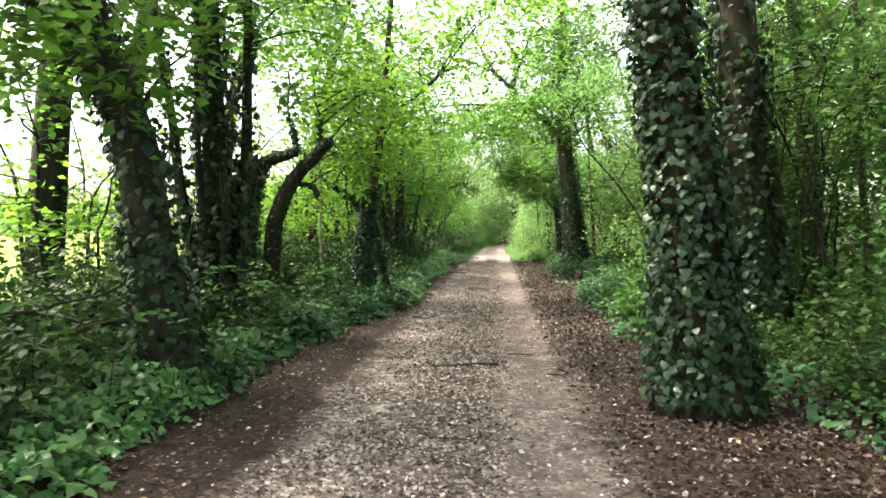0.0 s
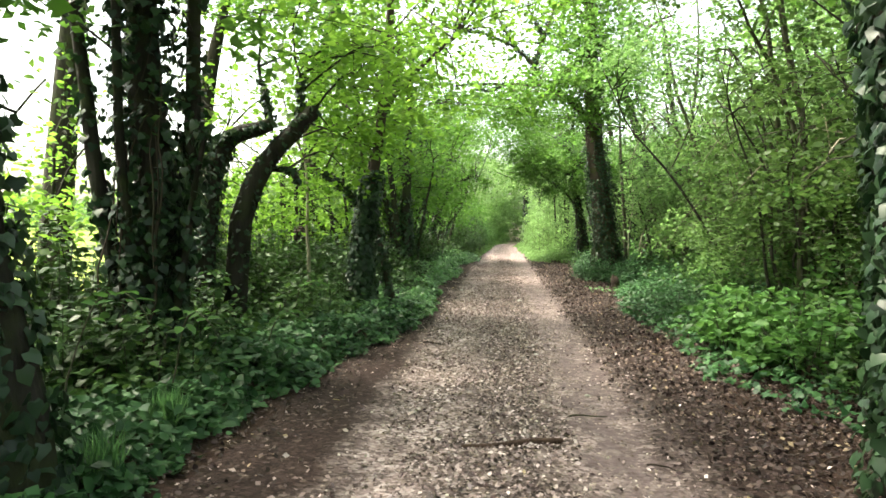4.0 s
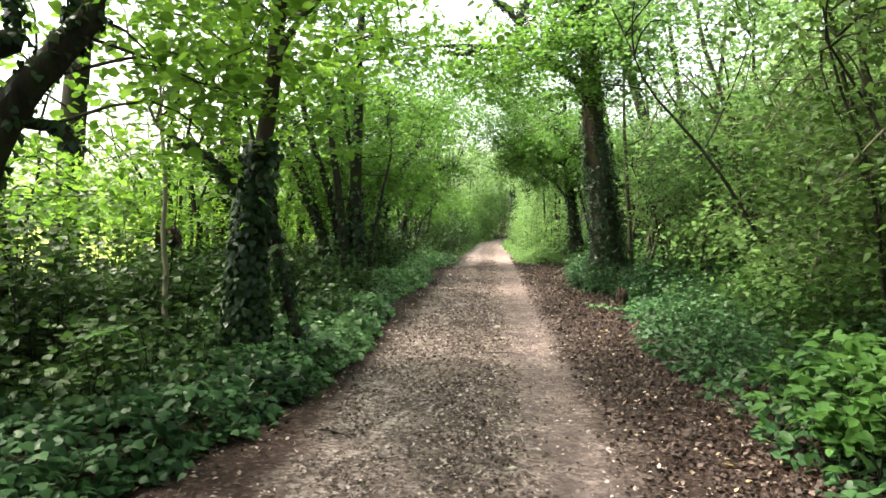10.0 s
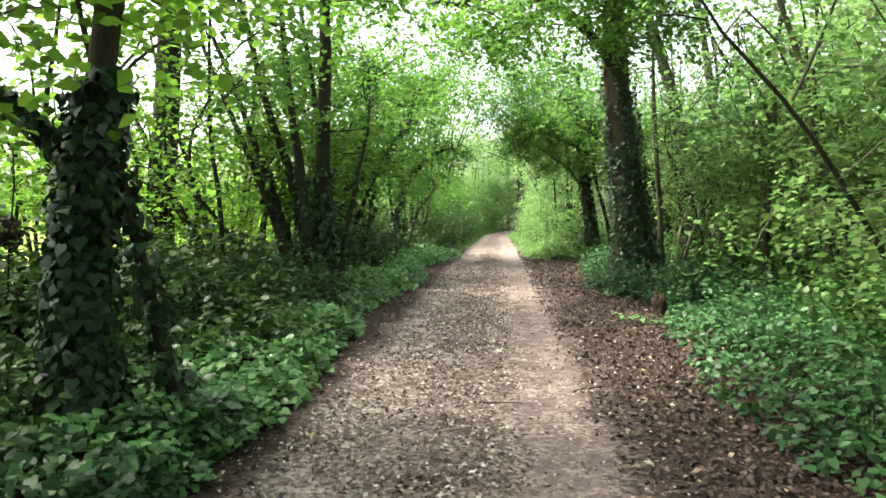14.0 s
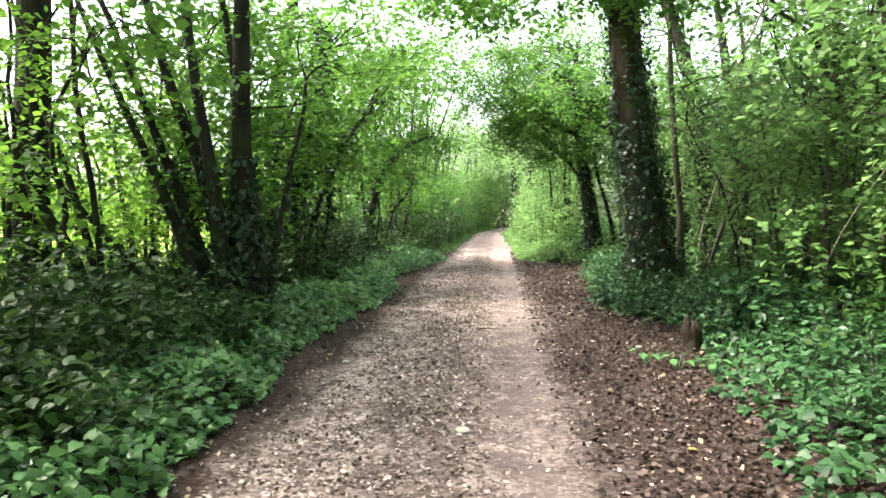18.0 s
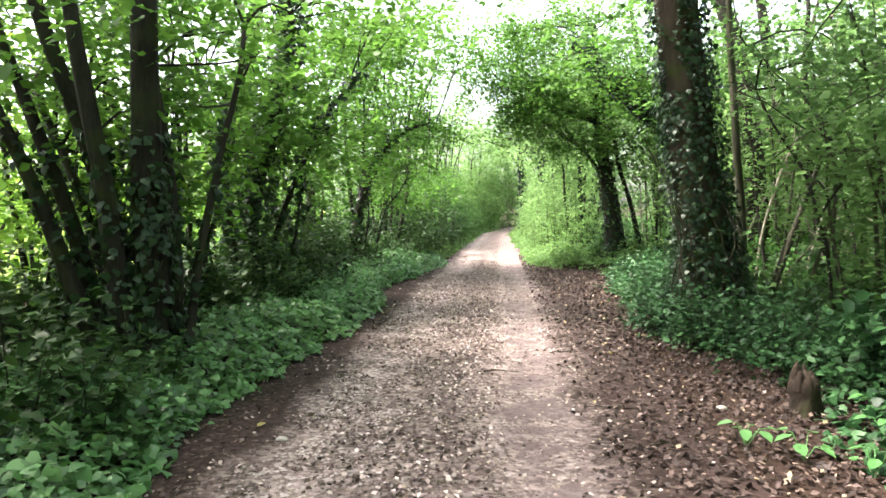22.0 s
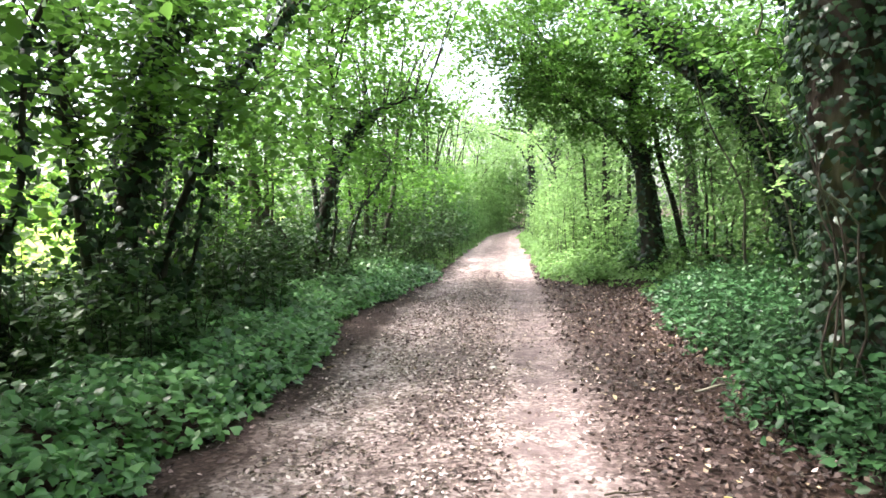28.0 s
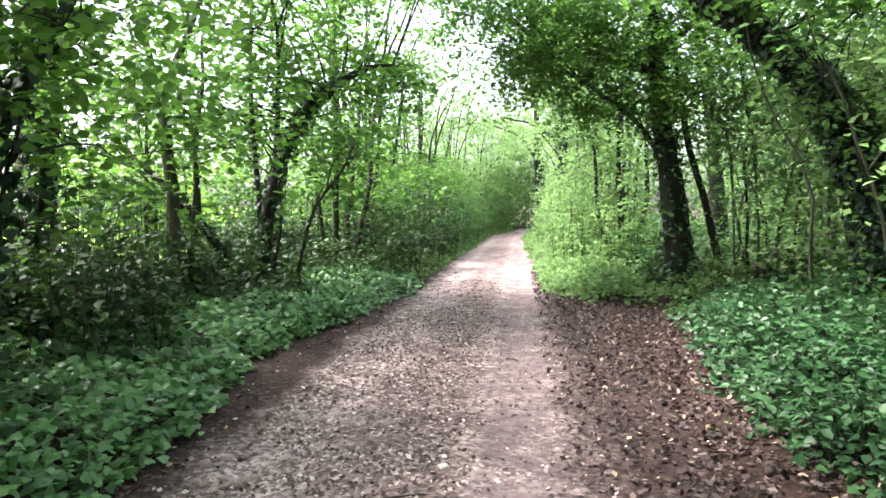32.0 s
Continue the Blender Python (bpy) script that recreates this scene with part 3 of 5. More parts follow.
# the ivy-clad trunks that the walk passes
# two of its crown clumps hang unseen overhead, added to shade the start
first_oak = tree("ivy_tree", "tall oak trunk wrapped in dark ivy beside the track", [(1.62, 5.75, -0.1), (1.50, 5.75, 1.2), (1.32, 5.75, 2.6), (1.0, 5.8, 5.0), (0.8, 6.0, 9.0)], [0.43, 0.255, 0.22, 0.19, 0.13], BARK_STUMP,
     limbs=[([(1.0, 5.8, 5.2), (2.2, 6.4, 6.6), (3.6, 7.0, 7.6)], 0.10, 0.03), ([(0.9, 5.9, 6.4), (-0.6, 6.8, 7.8), (-1.8, 7.2, 8.6)], 0.10, 0.03)],
     crown=[((1.5, 5.5, 8.8), (3.6, 4.0, 1.8), 90), ((0.2, 2.0, 8.8), (3.4, 4.2, 1.2), 130), ((-1.5, 8.0, 8.4), (3.0, 3.2, 1.0), 90)], shape=KITE, size=0.10, per=60, ivy=(4400, 0.076, 0.1, 6.5, 0.13), rough=0.12)
tree("ivy_tree", "rough brown trunk with patchy ivy among shrubs", [(3.25, 9.1, -0.1), (3.1, 9.1, 1.2), (2.85, 9.1, 3.4), (2.7, 9.2, 8.5)], [0.42, 0.30, 0.26, 0.14], BARK_BROWN,
     limbs=[([(2.8, 9.1, 4.6), (3.8, 9.6, 5.6), (5.2, 10, 6.4)], 0.08, 0.03)],
     shape=KITE, size=0.11, crown=[((2.8, 9.8, 7.6), (3.2, 3.6, 2.0), 120), ((4.6, 10.0, 4.6), (2.0, 2.0, 1.6), 26)], ivy=(3400, 0.095, 0.1, 6.5, 0.12))
tree("ivy_tree", "dark leaning trunk with ivy at the hedge", [(-2.85, 5.6, -0.1), (-3.0, 5.6, 1.0), (-3.22, 5.6, 2.1), (-3.75, 5.6, 3.5), (-4.2, 5.4, 6.5)], [0.27, 0.20, 0.19, 0.17, 0.08], BARK_DARK,
     limbs=[([(-3.5, 5.6, 2.9), (-4.4, 5.4, 3.6), (-5.4, 5.0, 4.0)], 0.07, 0.02)],
     crown=[((-2.9, 4.6, 2.9), (0.7, 0.9, 0.4), 24), ((-4.7, 5.4, 3.5), (1.2, 1.6, 0.8), 44), ((-3.8, 5.4, 4.9), (2.4, 2.6, 1.3), 90), ((-5.0, 6.4, 3.4), (1.5, 1.8, 1.0), 34)], ivy=(1300, 0.085, 0.1, 4.0, 0.10))
# its highest crown clump is out of view and added for shade
root = tree("ivy_tree", "clump of upright ivy-covered stems in the hedge", [(-3.85, 8.7, -0.1), (-3.85, 8.7, 2.0), (-4.1, 8.7, 5.5)], [0.22, 0.18, 0.10], BARK_DARK,
     limbs=[([(-3.7, 8.9, 0.0), (-3.6, 8.9, 2.4), (-3.55, 9.0, 5.2)], 0.10, 0.05), ([(-4.0, 8.6, 0.0), (-4.3, 8.5, 2.4), (-4.7, 8.5, 5.0)], 0.09, 0.04), ([(-3.6, 8.6, 0.0), (-3.45, 8.6, 1.4), (-3.2, 8.4, 2.4)], 0.05, 0.02), ([(-3.9, 8.5, 0.0), (-3.95, 8.4, 2.0), (-4.0, 8.3, 5.0)], 0.06, 0.03)],
     crown=[((-4.3, 8.3, 3.7), (1.3, 1.5, 0.9), 60), ((-3.5, 8.8, 5.0), (2.2, 2.4, 1.3), 90), ((-3.2, 10.5, 7.6), (2.8, 3.6, 1.2), 50)], shape=KITE, size=0.11, ivy=(2600, 0.09, 0.1, 4.6, 0.18))
tree("gnarled_tree", "gnarled mossy tree with twisted arching limbs", [(-4.0, 10.3, -0.1), (-4.06, 10.3, 0.7), (-4.05, 10.3, 1.4), (-4.02, 10.3, 1.98), (-3.93, 10.3, 2.4), (-3.7, 10.35, 2.57), (-3.35, 10.4, 2.64)], [0.16, 0.13, 0.115, 0.10, 0.095, 0.085, 0.07], BARK_DARK,
     limbs=[([(-3.78, 10.45, -0.1), (-3.8, 10.45, 0.7), (-3.8, 10.45, 1.35), (-3.66, 10.45, 1.98), (-3.37, 10.45, 2.3), (-3.13, 10.45, 2.52), (-2.98, 10.45, 2.66), (-2.82, 10.45, 2.84)], 0.13, 0.095), ([(-3.55, 10.45, 2.1), (-3.35, 10.5, 2.17), (-3.15, 10.5, 2.14), (-3.02, 10.5, 2.05)], 0.05, 0.03),
            ([(-3.35, 10.4, 2.62), (-3.4, 10.5, 2.9), (-3.5, 10.5, 3.2), (-3.5, 10.5, 3.7)], 0.035, 0.014), ([(-3.0, 10.45, 2.7), (-2.95, 10.5, 3.1), (-3.1, 10.5, 3.6)], 0.028, 0.010), ([(-4.05, 10.3, 1.8), (-4.35, 10.3, 2.0), (-4.8, 10.2, 2.1)], 0.04, 0.015), ([(-3.93, 10.3, 2.35), (-4.2, 10.3, 2.8), (-4.5, 10.2, 3.1)], 0.035, 0.012)],
     crown=[((-2.8, 10.9, 3.7), (1.1, 1.0, 0.7), 34), ((-3.2, 11.4, 2.5), (0.8, 0.9, 0.8), 26)], leaf=LEAF_BACKLIT, ivy=(1300, 0.06, 0.1, 3.2, 0.07), wob=0.025, rough=0.18)
# the clump at 7.6 m is unseen, put there to block light
slender = tree("ivy_tree", "slender tree with thick ivy round its foot", [(-2.82, 12.85, -0.1), (-2.80, 12.85, 1.0), (-2.7, 12.85, 2.0), (-2.52, 12.85, 3.0), (-2.3, 12.9, 6.5)], [0.17, 0.10, 0.08, 0.07, 0.04], BARK_BROWN,
     limbs=[([(-2.75, 12.85, 1.7), (-3.2, 12.8, 2.2), (-3.7, 12.7, 2.5)], 0.05, 0.02), ([(-2.45, 12.85, 3.2), (-2.0, 13.2, 4.0), (-1.4, 13.6, 4.6)], 0.04, 0.015), ([(-2.3, 13.2, 0.0), (-2.5, 13.2, 0.8), (-2.7, 13.1, 1.7), (-2.95, 13.0, 3.2)], 0.06, 0.012)],
     crown=[((-2.9, 13.2, 3.9), (1.9, 2.2, 1.3), 100), ((-2.0, 13.9, 5.7), (2.2, 2.6, 1.3), 90), ((-0.8, 13.0, 7.6), (2.6, 2.6, 0.9), 20)], leaf=LEAF_BACKLIT, size=0.105, shape=OVAL, per=46, ivy=(2400, 0.08, 0.0, 2.3, 0.12))
broad = tree("ivy_tree", "broad trunk patched with ivy and bare brown bark", [(2.25, 22.6, -0.1), (2.12, 22.6, 1.0), (1.9, 22.6, 2.5), (1.72, 22.6, 4.2), (1.5, 22.6, 9.5)], [0.52, 0.29, 0.25, 0.22, 0.12], BARK_MOSSY,
     limbs=[([(1.75, 22.6, 4.4), (0.6, 22.0, 5.4), (-0.6, 21.2, 5.35), (-2.2, 21.0, 5.3)], 0.10, 0.02), ([(-0.1, 21.5, 5.4), (0.0, 21, 5.9), (0.5, 21, 7.4)], 0.07, 0.03), ([(-0.05, 21, 5.8), (-0.8, 21, 6.5), (-1.6, 21, 8.3)], 0.05, 0.012), ([(1.6, 22.6, 5.5), (2.8, 23, 7.0), (4.0, 23.5, 7.8)], 0.09, 0.03), ([(-0.6, 21, 6.3), (-1.3, 20.9, 6.6), (-2.0, 20.8, 6.7)], 0.03, 0.01), ([(-1.0, 21, 7.0), (-0.7, 20.9, 7.5), (-0.75, 20.9, 8.2)], 0.025, 0.01), ([(0.2, 21, 6.6), (-0.2, 20.9, 7.1), (-0.25, 20.9, 7.8)], 0.03, 0.01), ([(-0.8, 21.15, 5.35), (-1.2, 21.0, 5.1), (-1.7, 20.9, 5.12)], 0.04, 0.012), ([(0.45, 22.0, 5.35), (0.9, 21.4, 5.8), (1.3, 21.0, 6.1)], 0.03, 0.01)],
     crown=[((2.6, 22.8, 8.2), (2.6, 3.0, 2.0), 110), ((0.9, 21.0, 4.9), (1.7, 1.8, 0.7), 100), ((1.7, 21.2, 5.7), (1.3, 1.0, 0.9), 90), ((1.3, 21.3, 7.0), (1.3, 0.9, 1.0), 80), ((0.0, 23.6, 8.6), (1.9, 1.6, 1.0), 60), ((-0.6, 22.8, 5.35), (1.4, 2.2, 0.6), 60)], leaf=LEAF_HAZEL, ivy=(5600, 0.062, 0.0, 7.0, 0.17, (2.85, 4.1, 0.38)), rough=0.12)
tree("young_tree", "thin dark stem close against a larger trunk", [(2.85, 23.3, -0.1), (2.75, 23.3, 1.3), (2.6, 23.3, 3.4), (2.5, 23.3, 6.5)], [0.08, 0.055, 0.045, 0.02], BARK_STEM, limbs=[([(3.05, 23.4, -0.1), (3.2, 23.4, 0.5), (3.6, 23.4, 1.6), (4.1, 23.4, 3.0)], 0.06, 0.02), ([(3.0, 23.3, 0.1), (3.25, 23.2, 0.9), (3.4, 23.2, 2.4)], 0.03, 0.012), ([(3.1, 23.5, 0.1), (3.6, 23.6, 0.9), (4.4, 23.7, 1.8)], 0.025, 0.008), ([(2.95, 23.35, -0.1), (2.98, 23.35, 0.3)], 0.2, 0.12)], crown=[((3.0, 23.6, 4.6), (1.6, 1.8, 1.4), 30)], leaf=LEAF_WOOD)
tree("ivy_tree", "ivy-topped trunk leaning out over the track", [(2.4, 31.5, -0.1), (2.25, 31.5, 1.2), (2.08, 31.5, 2.6), (1.93, 31.5, 3.9), (1.8, 31.5, 6.0)], [0.24, 0.18, 0.16, 0.14, 0.06], BARK_DARK,
     limbs=[([(2.2, 31.5, 1.9), (1.75, 31.5, 2.75), (1.0, 31.5, 3.4), (0.2, 32, 4.0)], 0.05, 0.02), ([(1.95, 31.5, 3.6), (0.8, 32.2, 4.2), (-0.6, 33.2, 4.3)], 0.08, 0.03), ([(1.9, 31.5, 4.0), (3.0, 31.8, 4.8), (4.0, 32, 5.0)], 0.06, 0.03)],
     crown=[((0.3, 31.3, 5.3), (1.5, 1.2, 1.1), 130), ((-0.35, 31.5, 4.3), (1.0, 1.0, 0.9), 90), ((0.7, 31.2, 3.75), (0.9, 0.8, 0.6), 54), ((1.7, 31.2, 5.6), (2.2, 1.6, 1.2), 150), ((1.4, 30.9, 4.5), (1.0, 0.9, 0.7), 60), ((1.1, 31.3, 3.3), (0.8, 0.6, 0.5), 36), ((2.2, 31.1, 3.1), (0.8, 0.5, 0.6), 30), ((-0.4, 31.3, 3.6), (0.6, 0.6, 0.5), 20), ((2.7, 31.0, 3.9), (1.2, 1.2, 0.9), 70)], leaf=LEAF_HAZEL, size=0.08, shape=KITE, per=60, ivy=(900, 0.08, 0.0, 5.0, 0.08), spray_r=0.45)
tree("young_tree", "slim twin stem beside a dark trunk", [(3.15, 31.6, -0.1), (2.85, 31.6, 1.2), (2.4, 31.6, 2.6), (2.1, 31.6, 4.4)], [0.07, 0.06, 0.05, 0.02], BARK_DARK, limbs=[([(2.7, 31.7, 0.0), (2.55, 31.7, 1.0), (2.3, 31.6, 2.0)], 0.05, 0.03)], crown=[((3.4, 32, 4.2), (1.4, 1.4, 1.2), 24)], leaf=LEAF_WOOD)
tree("ivy_tree", "thick ivy-hung trunk arching towards the track", [(4.05, 28.4, -0.1), (3.92, 28.4, 1.1), (3.75, 28.4, 1.7), (3.38, 28.35, 2.55), (2.78, 28.3, 3.25), (1.8, 28.3, 3.85), (1.1, 28.3, 4.9)], [0.28, 0.22, 0.2, 0.19, 0.17, 0.14, 0.06], BARK_DARK,
     crown=[((2.2, 28, 4.6), (1.8, 1.6, 0.8), 60), ((3.9, 28.2, 4.4), (1.5, 1.5, 1.3), 40), ((2.8, 27.4, 3.7), (1.0, 0.7, 0.4), 16), ((4.6, 28.4, 2.4), (0.7, 0.7, 0.7), 20)], leaf=LEAF_CANOPY, shape=OVAL, ivy=(4200, 0.085, 0.0, 5.0, 0.16))
tree("pale_sapling", "thin pale leaning sapling in the hedge", [(-3.45, 12.6, 0.0), (-3.6, 12.8, 0.7), (-3.7, 12.9, 1.6), (-3.75, 13, 3.2)], [0.035, 0.03, 0.025, 0.01], BARK_PALE, crown=[((-3.8, 13.0, 3.0), (0.8, 0.8, 0.7), 12)], leaf=LEAF_BACKLIT, size=0.11)


single_leaves(first_oak, [(1.62, 5.75, -0.1), (1.50, 5.75, 1.2), (1.32, 5.75, 2.6), (1.0, 5.8, 5.0)], [0.34, 0.24, 0.21, 0.19], 280, 0.15, 3.4, 0.08, 250)
single_leaves(slender, [(-2.82, 12.85, -0.1), (-2.80, 12.85, 1.0), (-2.7, 12.85, 2.2)], [0.15, 0.10, 0.08], 220, 0.1, 2.1, 0.085, 290)
single_leaves(broad, [(2.25, 22.6, -0.1), (2.12, 22.6, 1.0), (1.9, 22.6, 2.5), (1.72, 22.6, 4.2)], [0.36, 0.28, 0.25, 0.22], 290, 0.1, 3.9, 0.056, 258, (2.85, 4.1, 0.38))

# far ivy-clad trunks at the bend
tree("ivy_tree", "distant ivy-clad trunk at the bend of the track", [(0.35, 55.5, -0.1), (0.3, 55.5, 2.0), (0.1, 55.5, 7.0)], [0.26, 0.2, 0.12], BARK_DARK, limbs=[([(0.2, 55.5, 4.0), (-0.8, 55.3, 5.2), (-2.0, 55, 5.6)], 0.08, 0.03)], crown=[((0.0, 55.3, 6.4), (2.0, 1.6, 1.4), 60), ((1.4, 54.0, 8.4), (2.3, 3.6, 2.0), 80)], leaf=LEAF_WOOD, size=0.13, per=36, shape=KITE, ivy=(1000, 0.13, 0.0, 5.0, 0.12))
tree("ivy_tree", "distant dark trunk hung with ivy beside pale shrubs", [(1.35, 49.5, -0.1), (1.3, 49.5, 2.0), (1.1, 49.5, 7.0)], [0.3, 0.24, 0.14], BARK_DARK, limbs=[([(1.2, 49.5, 4.2), (0.0, 49.3, 5.0), (-1.2, 49, 5.2)], 0.08, 0.03)], crown=[((1.2, 49.3, 6.4), (2.0, 1.6, 1.4), 60), ((1.6, 46.5, 8.2), (2.3, 4.0, 2.0), 90), ((-0.8, 45.0, 9.0), (1.1, 4.5, 1.8), 80)], leaf=LEAF_WOOD, size=0.13, per=36, shape=KITE, ivy=(1200, 0.13, 0.0, 5.0, 0.14))

# thin stems leaning out of the wood
tree("leaning_sapling", "dark mossy stem leaning out of the wood", [(3.7, 16.0, -0.1), (3.57, 16.0, 0.8), (3.07, 16.0, 1.55), (2.44, 16.0, 2.62), (1.6, 16.0, 3.4), (1.35, 16.0, 4.15)], [0.04, 0.032, 0.028, 0.024, 0.017, 0.007], BARK_DARK,
     limbs=[([(1.62, 16.0, 3.4), (1.3, 16.0, 3.45), (1.0, 16.1, 3.5)], 0.014, 0.006), ([(2.44, 16.0, 2.62), (2.9, 16.2, 3.6), (3.2, 16.3, 4.6)], 0.016, 0.006)], crown=[((2.0, 16.3, 4.6), (1.5, 1.4, 0.6), 40)], leaf=LEAF_WOOD, size=0.085, shape=KITE, per=56, sides=8, wob=0.015)
for k in range(34):
    y = 3.0 + 0.95 * k
    x = 3.4 + 2.6 * ((k * 7) % 10) / 10
    lx = -rng.uniform(0.2, 1.3)
    h = rng.uniform(3.0, 5.2)
    pale = k % 4 == 1
    # saplings before y 15 have the wood's shade in their leaf colour
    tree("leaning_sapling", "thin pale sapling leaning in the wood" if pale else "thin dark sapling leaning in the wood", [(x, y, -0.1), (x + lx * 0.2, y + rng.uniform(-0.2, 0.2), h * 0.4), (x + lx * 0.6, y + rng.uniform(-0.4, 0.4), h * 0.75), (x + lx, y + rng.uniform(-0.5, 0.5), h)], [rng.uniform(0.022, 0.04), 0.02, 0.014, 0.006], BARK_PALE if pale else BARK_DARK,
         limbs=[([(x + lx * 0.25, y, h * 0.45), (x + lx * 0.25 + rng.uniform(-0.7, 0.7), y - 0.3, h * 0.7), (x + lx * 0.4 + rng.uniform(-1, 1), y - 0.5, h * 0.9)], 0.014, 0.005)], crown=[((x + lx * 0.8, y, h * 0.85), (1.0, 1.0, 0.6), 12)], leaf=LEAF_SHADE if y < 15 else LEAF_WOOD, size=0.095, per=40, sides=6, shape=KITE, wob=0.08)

for k in range(22):
    y = 22.5 + 0.5 * k
    x = 3.1 + 3.4 * ((k * 5) % 11) / 11
    lx = (-1) ** k * rng.uniform(0.3, 1.5)
    h = rng.uniform(2.6, 4.8)
    tree("leaning_sapling", "thin grey-green stem leaning in the wood", [(x, y, -0.1), (x + lx * 0.25, y + rng.uniform(-0.2, 0.2), h * 0.4), (x + lx * 0.65, y + rng.uniform(-0.4, 0.4), h * 0.75), (x + lx, y, h)], [rng.uniform(0.018, 0.034), 0.017, 0.011, 0.004], BARK_STEM,
         limbs=[([(x + lx * 0.3, y, h * 0.45), (x + lx * 0.3 + rng.uniform(-0.6, 0.6), y - 0.3, h * 0.7), (x + lx * 0.4 + rng.uniform(-0.9, 0.9), y - 0.4, h * 0.95)], 0.010, 0.004)], crown=[((x + lx, y, h), (0.7, 0.7, 0.5), 8)], leaf=LEAF_WOOD, size=0.095, per=40, sides=5, shape=KITE, wob=0.08)


def coppice(label, x, y, stems, h, r, spread, crown, leaf=LEAF_HAZEL, ivy=None, lean=0.0, size=0.10, per=42, bark=BARK_DARK, shape=LANCE, spray_r=0.6):
    """Several stems from one stool, leaning apart."""
    tops = []
    for k in range(stems):
        a = 2 * math.pi * (k + rng.uniform(-0.3, 0.3)) / stems
        dx, dy = math.cos(a) * spread + lean, math.sin(a) * spread * 0.8
        hh = h * rng.uniform(0.75, 1.1)
        b = 0.22 + 0.03 * stems
        tops.append(([(x + math.cos(a) * b * 0.6, y + math.sin(a) * b * 0.6, -0.1), (x + math.cos(a) * b + dx * 0.12 + rng.normal(0, 0.06), y + math.sin(a) * b + dy * 0.12, hh * 0.38), (x + dx * 0.48 + rng.normal(0, 0.10), y + dy * 0.5 + rng.normal(0, 0.10), hh * 0.76), (x + dx * 1.15, y + dy * 1.15, hh)], r * rng.uniform(0.6, 1.2), r * 0.25))
    first = tops[0]
    return tree("coppiced_tree", label, first[0], [first[1], first[2]], bark, tops[1:], crown, leaf, size, per, ivy, sides=8, shape=shape, spray_r=spray_r, wob=0.06)


tree("coppiced_tree", "coppiced clump of dark stems leaning from the track", [(-3.22, 19.5, -0.1), (-3.2, 19.5, 2.0), (-3.12, 19.5, 5.6)], [0.15, 0.12, 0.06], BARK_DARK,
     limbs=[([(-3.35, 19.6, -0.1), (-3.5, 19.6, 1.5), (-3.75, 19.5, 2.3), (-4.05, 19.5, 3.1), (-4.5, 19.4, 5.0)], 0.11, 0.04), ([(-3.45, 19.3, -0.1), (-3.75, 19.3, 1.0), (-4.2, 19.2, 2.2), (-4.9, 19.0, 4.0)], 0.09, 0.03), ([(-3.3, 19.35, -0.1), (-3.38, 19.3, 1.4), (-3.55, 19.2, 2.8), (-3.75, 19.1, 4.6)], 0.10, 0.04), ([(-3.5, 19.5, -0.1), (-3.8, 19.5, 1.3), (-4.3, 19.5, 2.6), (-4.9, 19.4, 4.2)], 0.085, 0.03), ([(-3.1, 19.8, -0.1), (-3.2, 19.9, 1.8), (-3.5, 20.0, 3.4), (-3.7, 20.0, 5.0)], 0.09, 0.03),
            ([(-3.6, 19.9, -0.1), (-4.0, 20.0, 1.2), (-4.7, 20.2, 2.8)], 0.07, 0.03), ([(-3.0, 19.6, -0.1), (-2.85, 19.9, 1.6), (-2.6, 20.2, 3.2)], 0.05, 0.02), ([(-3.7, 19.1, -0.1), (-4.3, 19.0, 0.9), (-5.3, 18.8, 2.2)], 0.06, 0.02)],
     crown=[((-3.4, 19.2, 5.0), (2.2, 2.6, 1.4), 80), ((-2.8, 20.8, 3.2), (0.9, 1.4, 0.9), 20), ((-4.6, 20.2, 3.2), (1.3, 1.6, 1.0), 60), ((-3.9, 21.0, 2.0), (0.7, 0.7, 0.7), 36)], leaf=LEAF_HAZEL, ivy=(700, 0.08, 0.0, 2.2, 0.08), sides=9, shape=LANCE, size=0.10, per=44)
tree("coppiced_tree", "thin dark stems leaning towards the field", [(-4.75, 18.9, -0.1), (-4.95, 18.9, 0.9), (-5.4, 18.8, 2.0), (-6.1, 18.7, 3.4)], [0.08, 0.07, 0.055, 0.02], BARK_DARK,
     limbs=[([(-4.6, 19.1, -0.1), (-4.8, 19.1, 1.2), (-5.3, 19.1, 2.6), (-5.9, 19.2, 4.2)], 0.06, 0.02), ([(-4.9, 18.7, -0.1), (-5.3, 18.6, 0.8), (-6.0, 18.4, 1.7)], 0.05, 0.015), ([(-4.5, 18.8, -0.1), (-4.45, 18.7, 1.4), (-4.6, 18.5, 2.8), (-4.5, 18.3, 4.4)], 0.05, 0.02)],
     crown=[((-4.2, 17.9, 5.0), (1.8, 2.0, 1.1), 50), ((-2.9, 17.4, 3.5), (0.9, 1.2, 0.6), 16), ((-5.6, 18.4, 2.6), (1.0, 1.2, 0.7), 30)], leaf=LEAF_HAZEL, sides=8, wob=0.05)
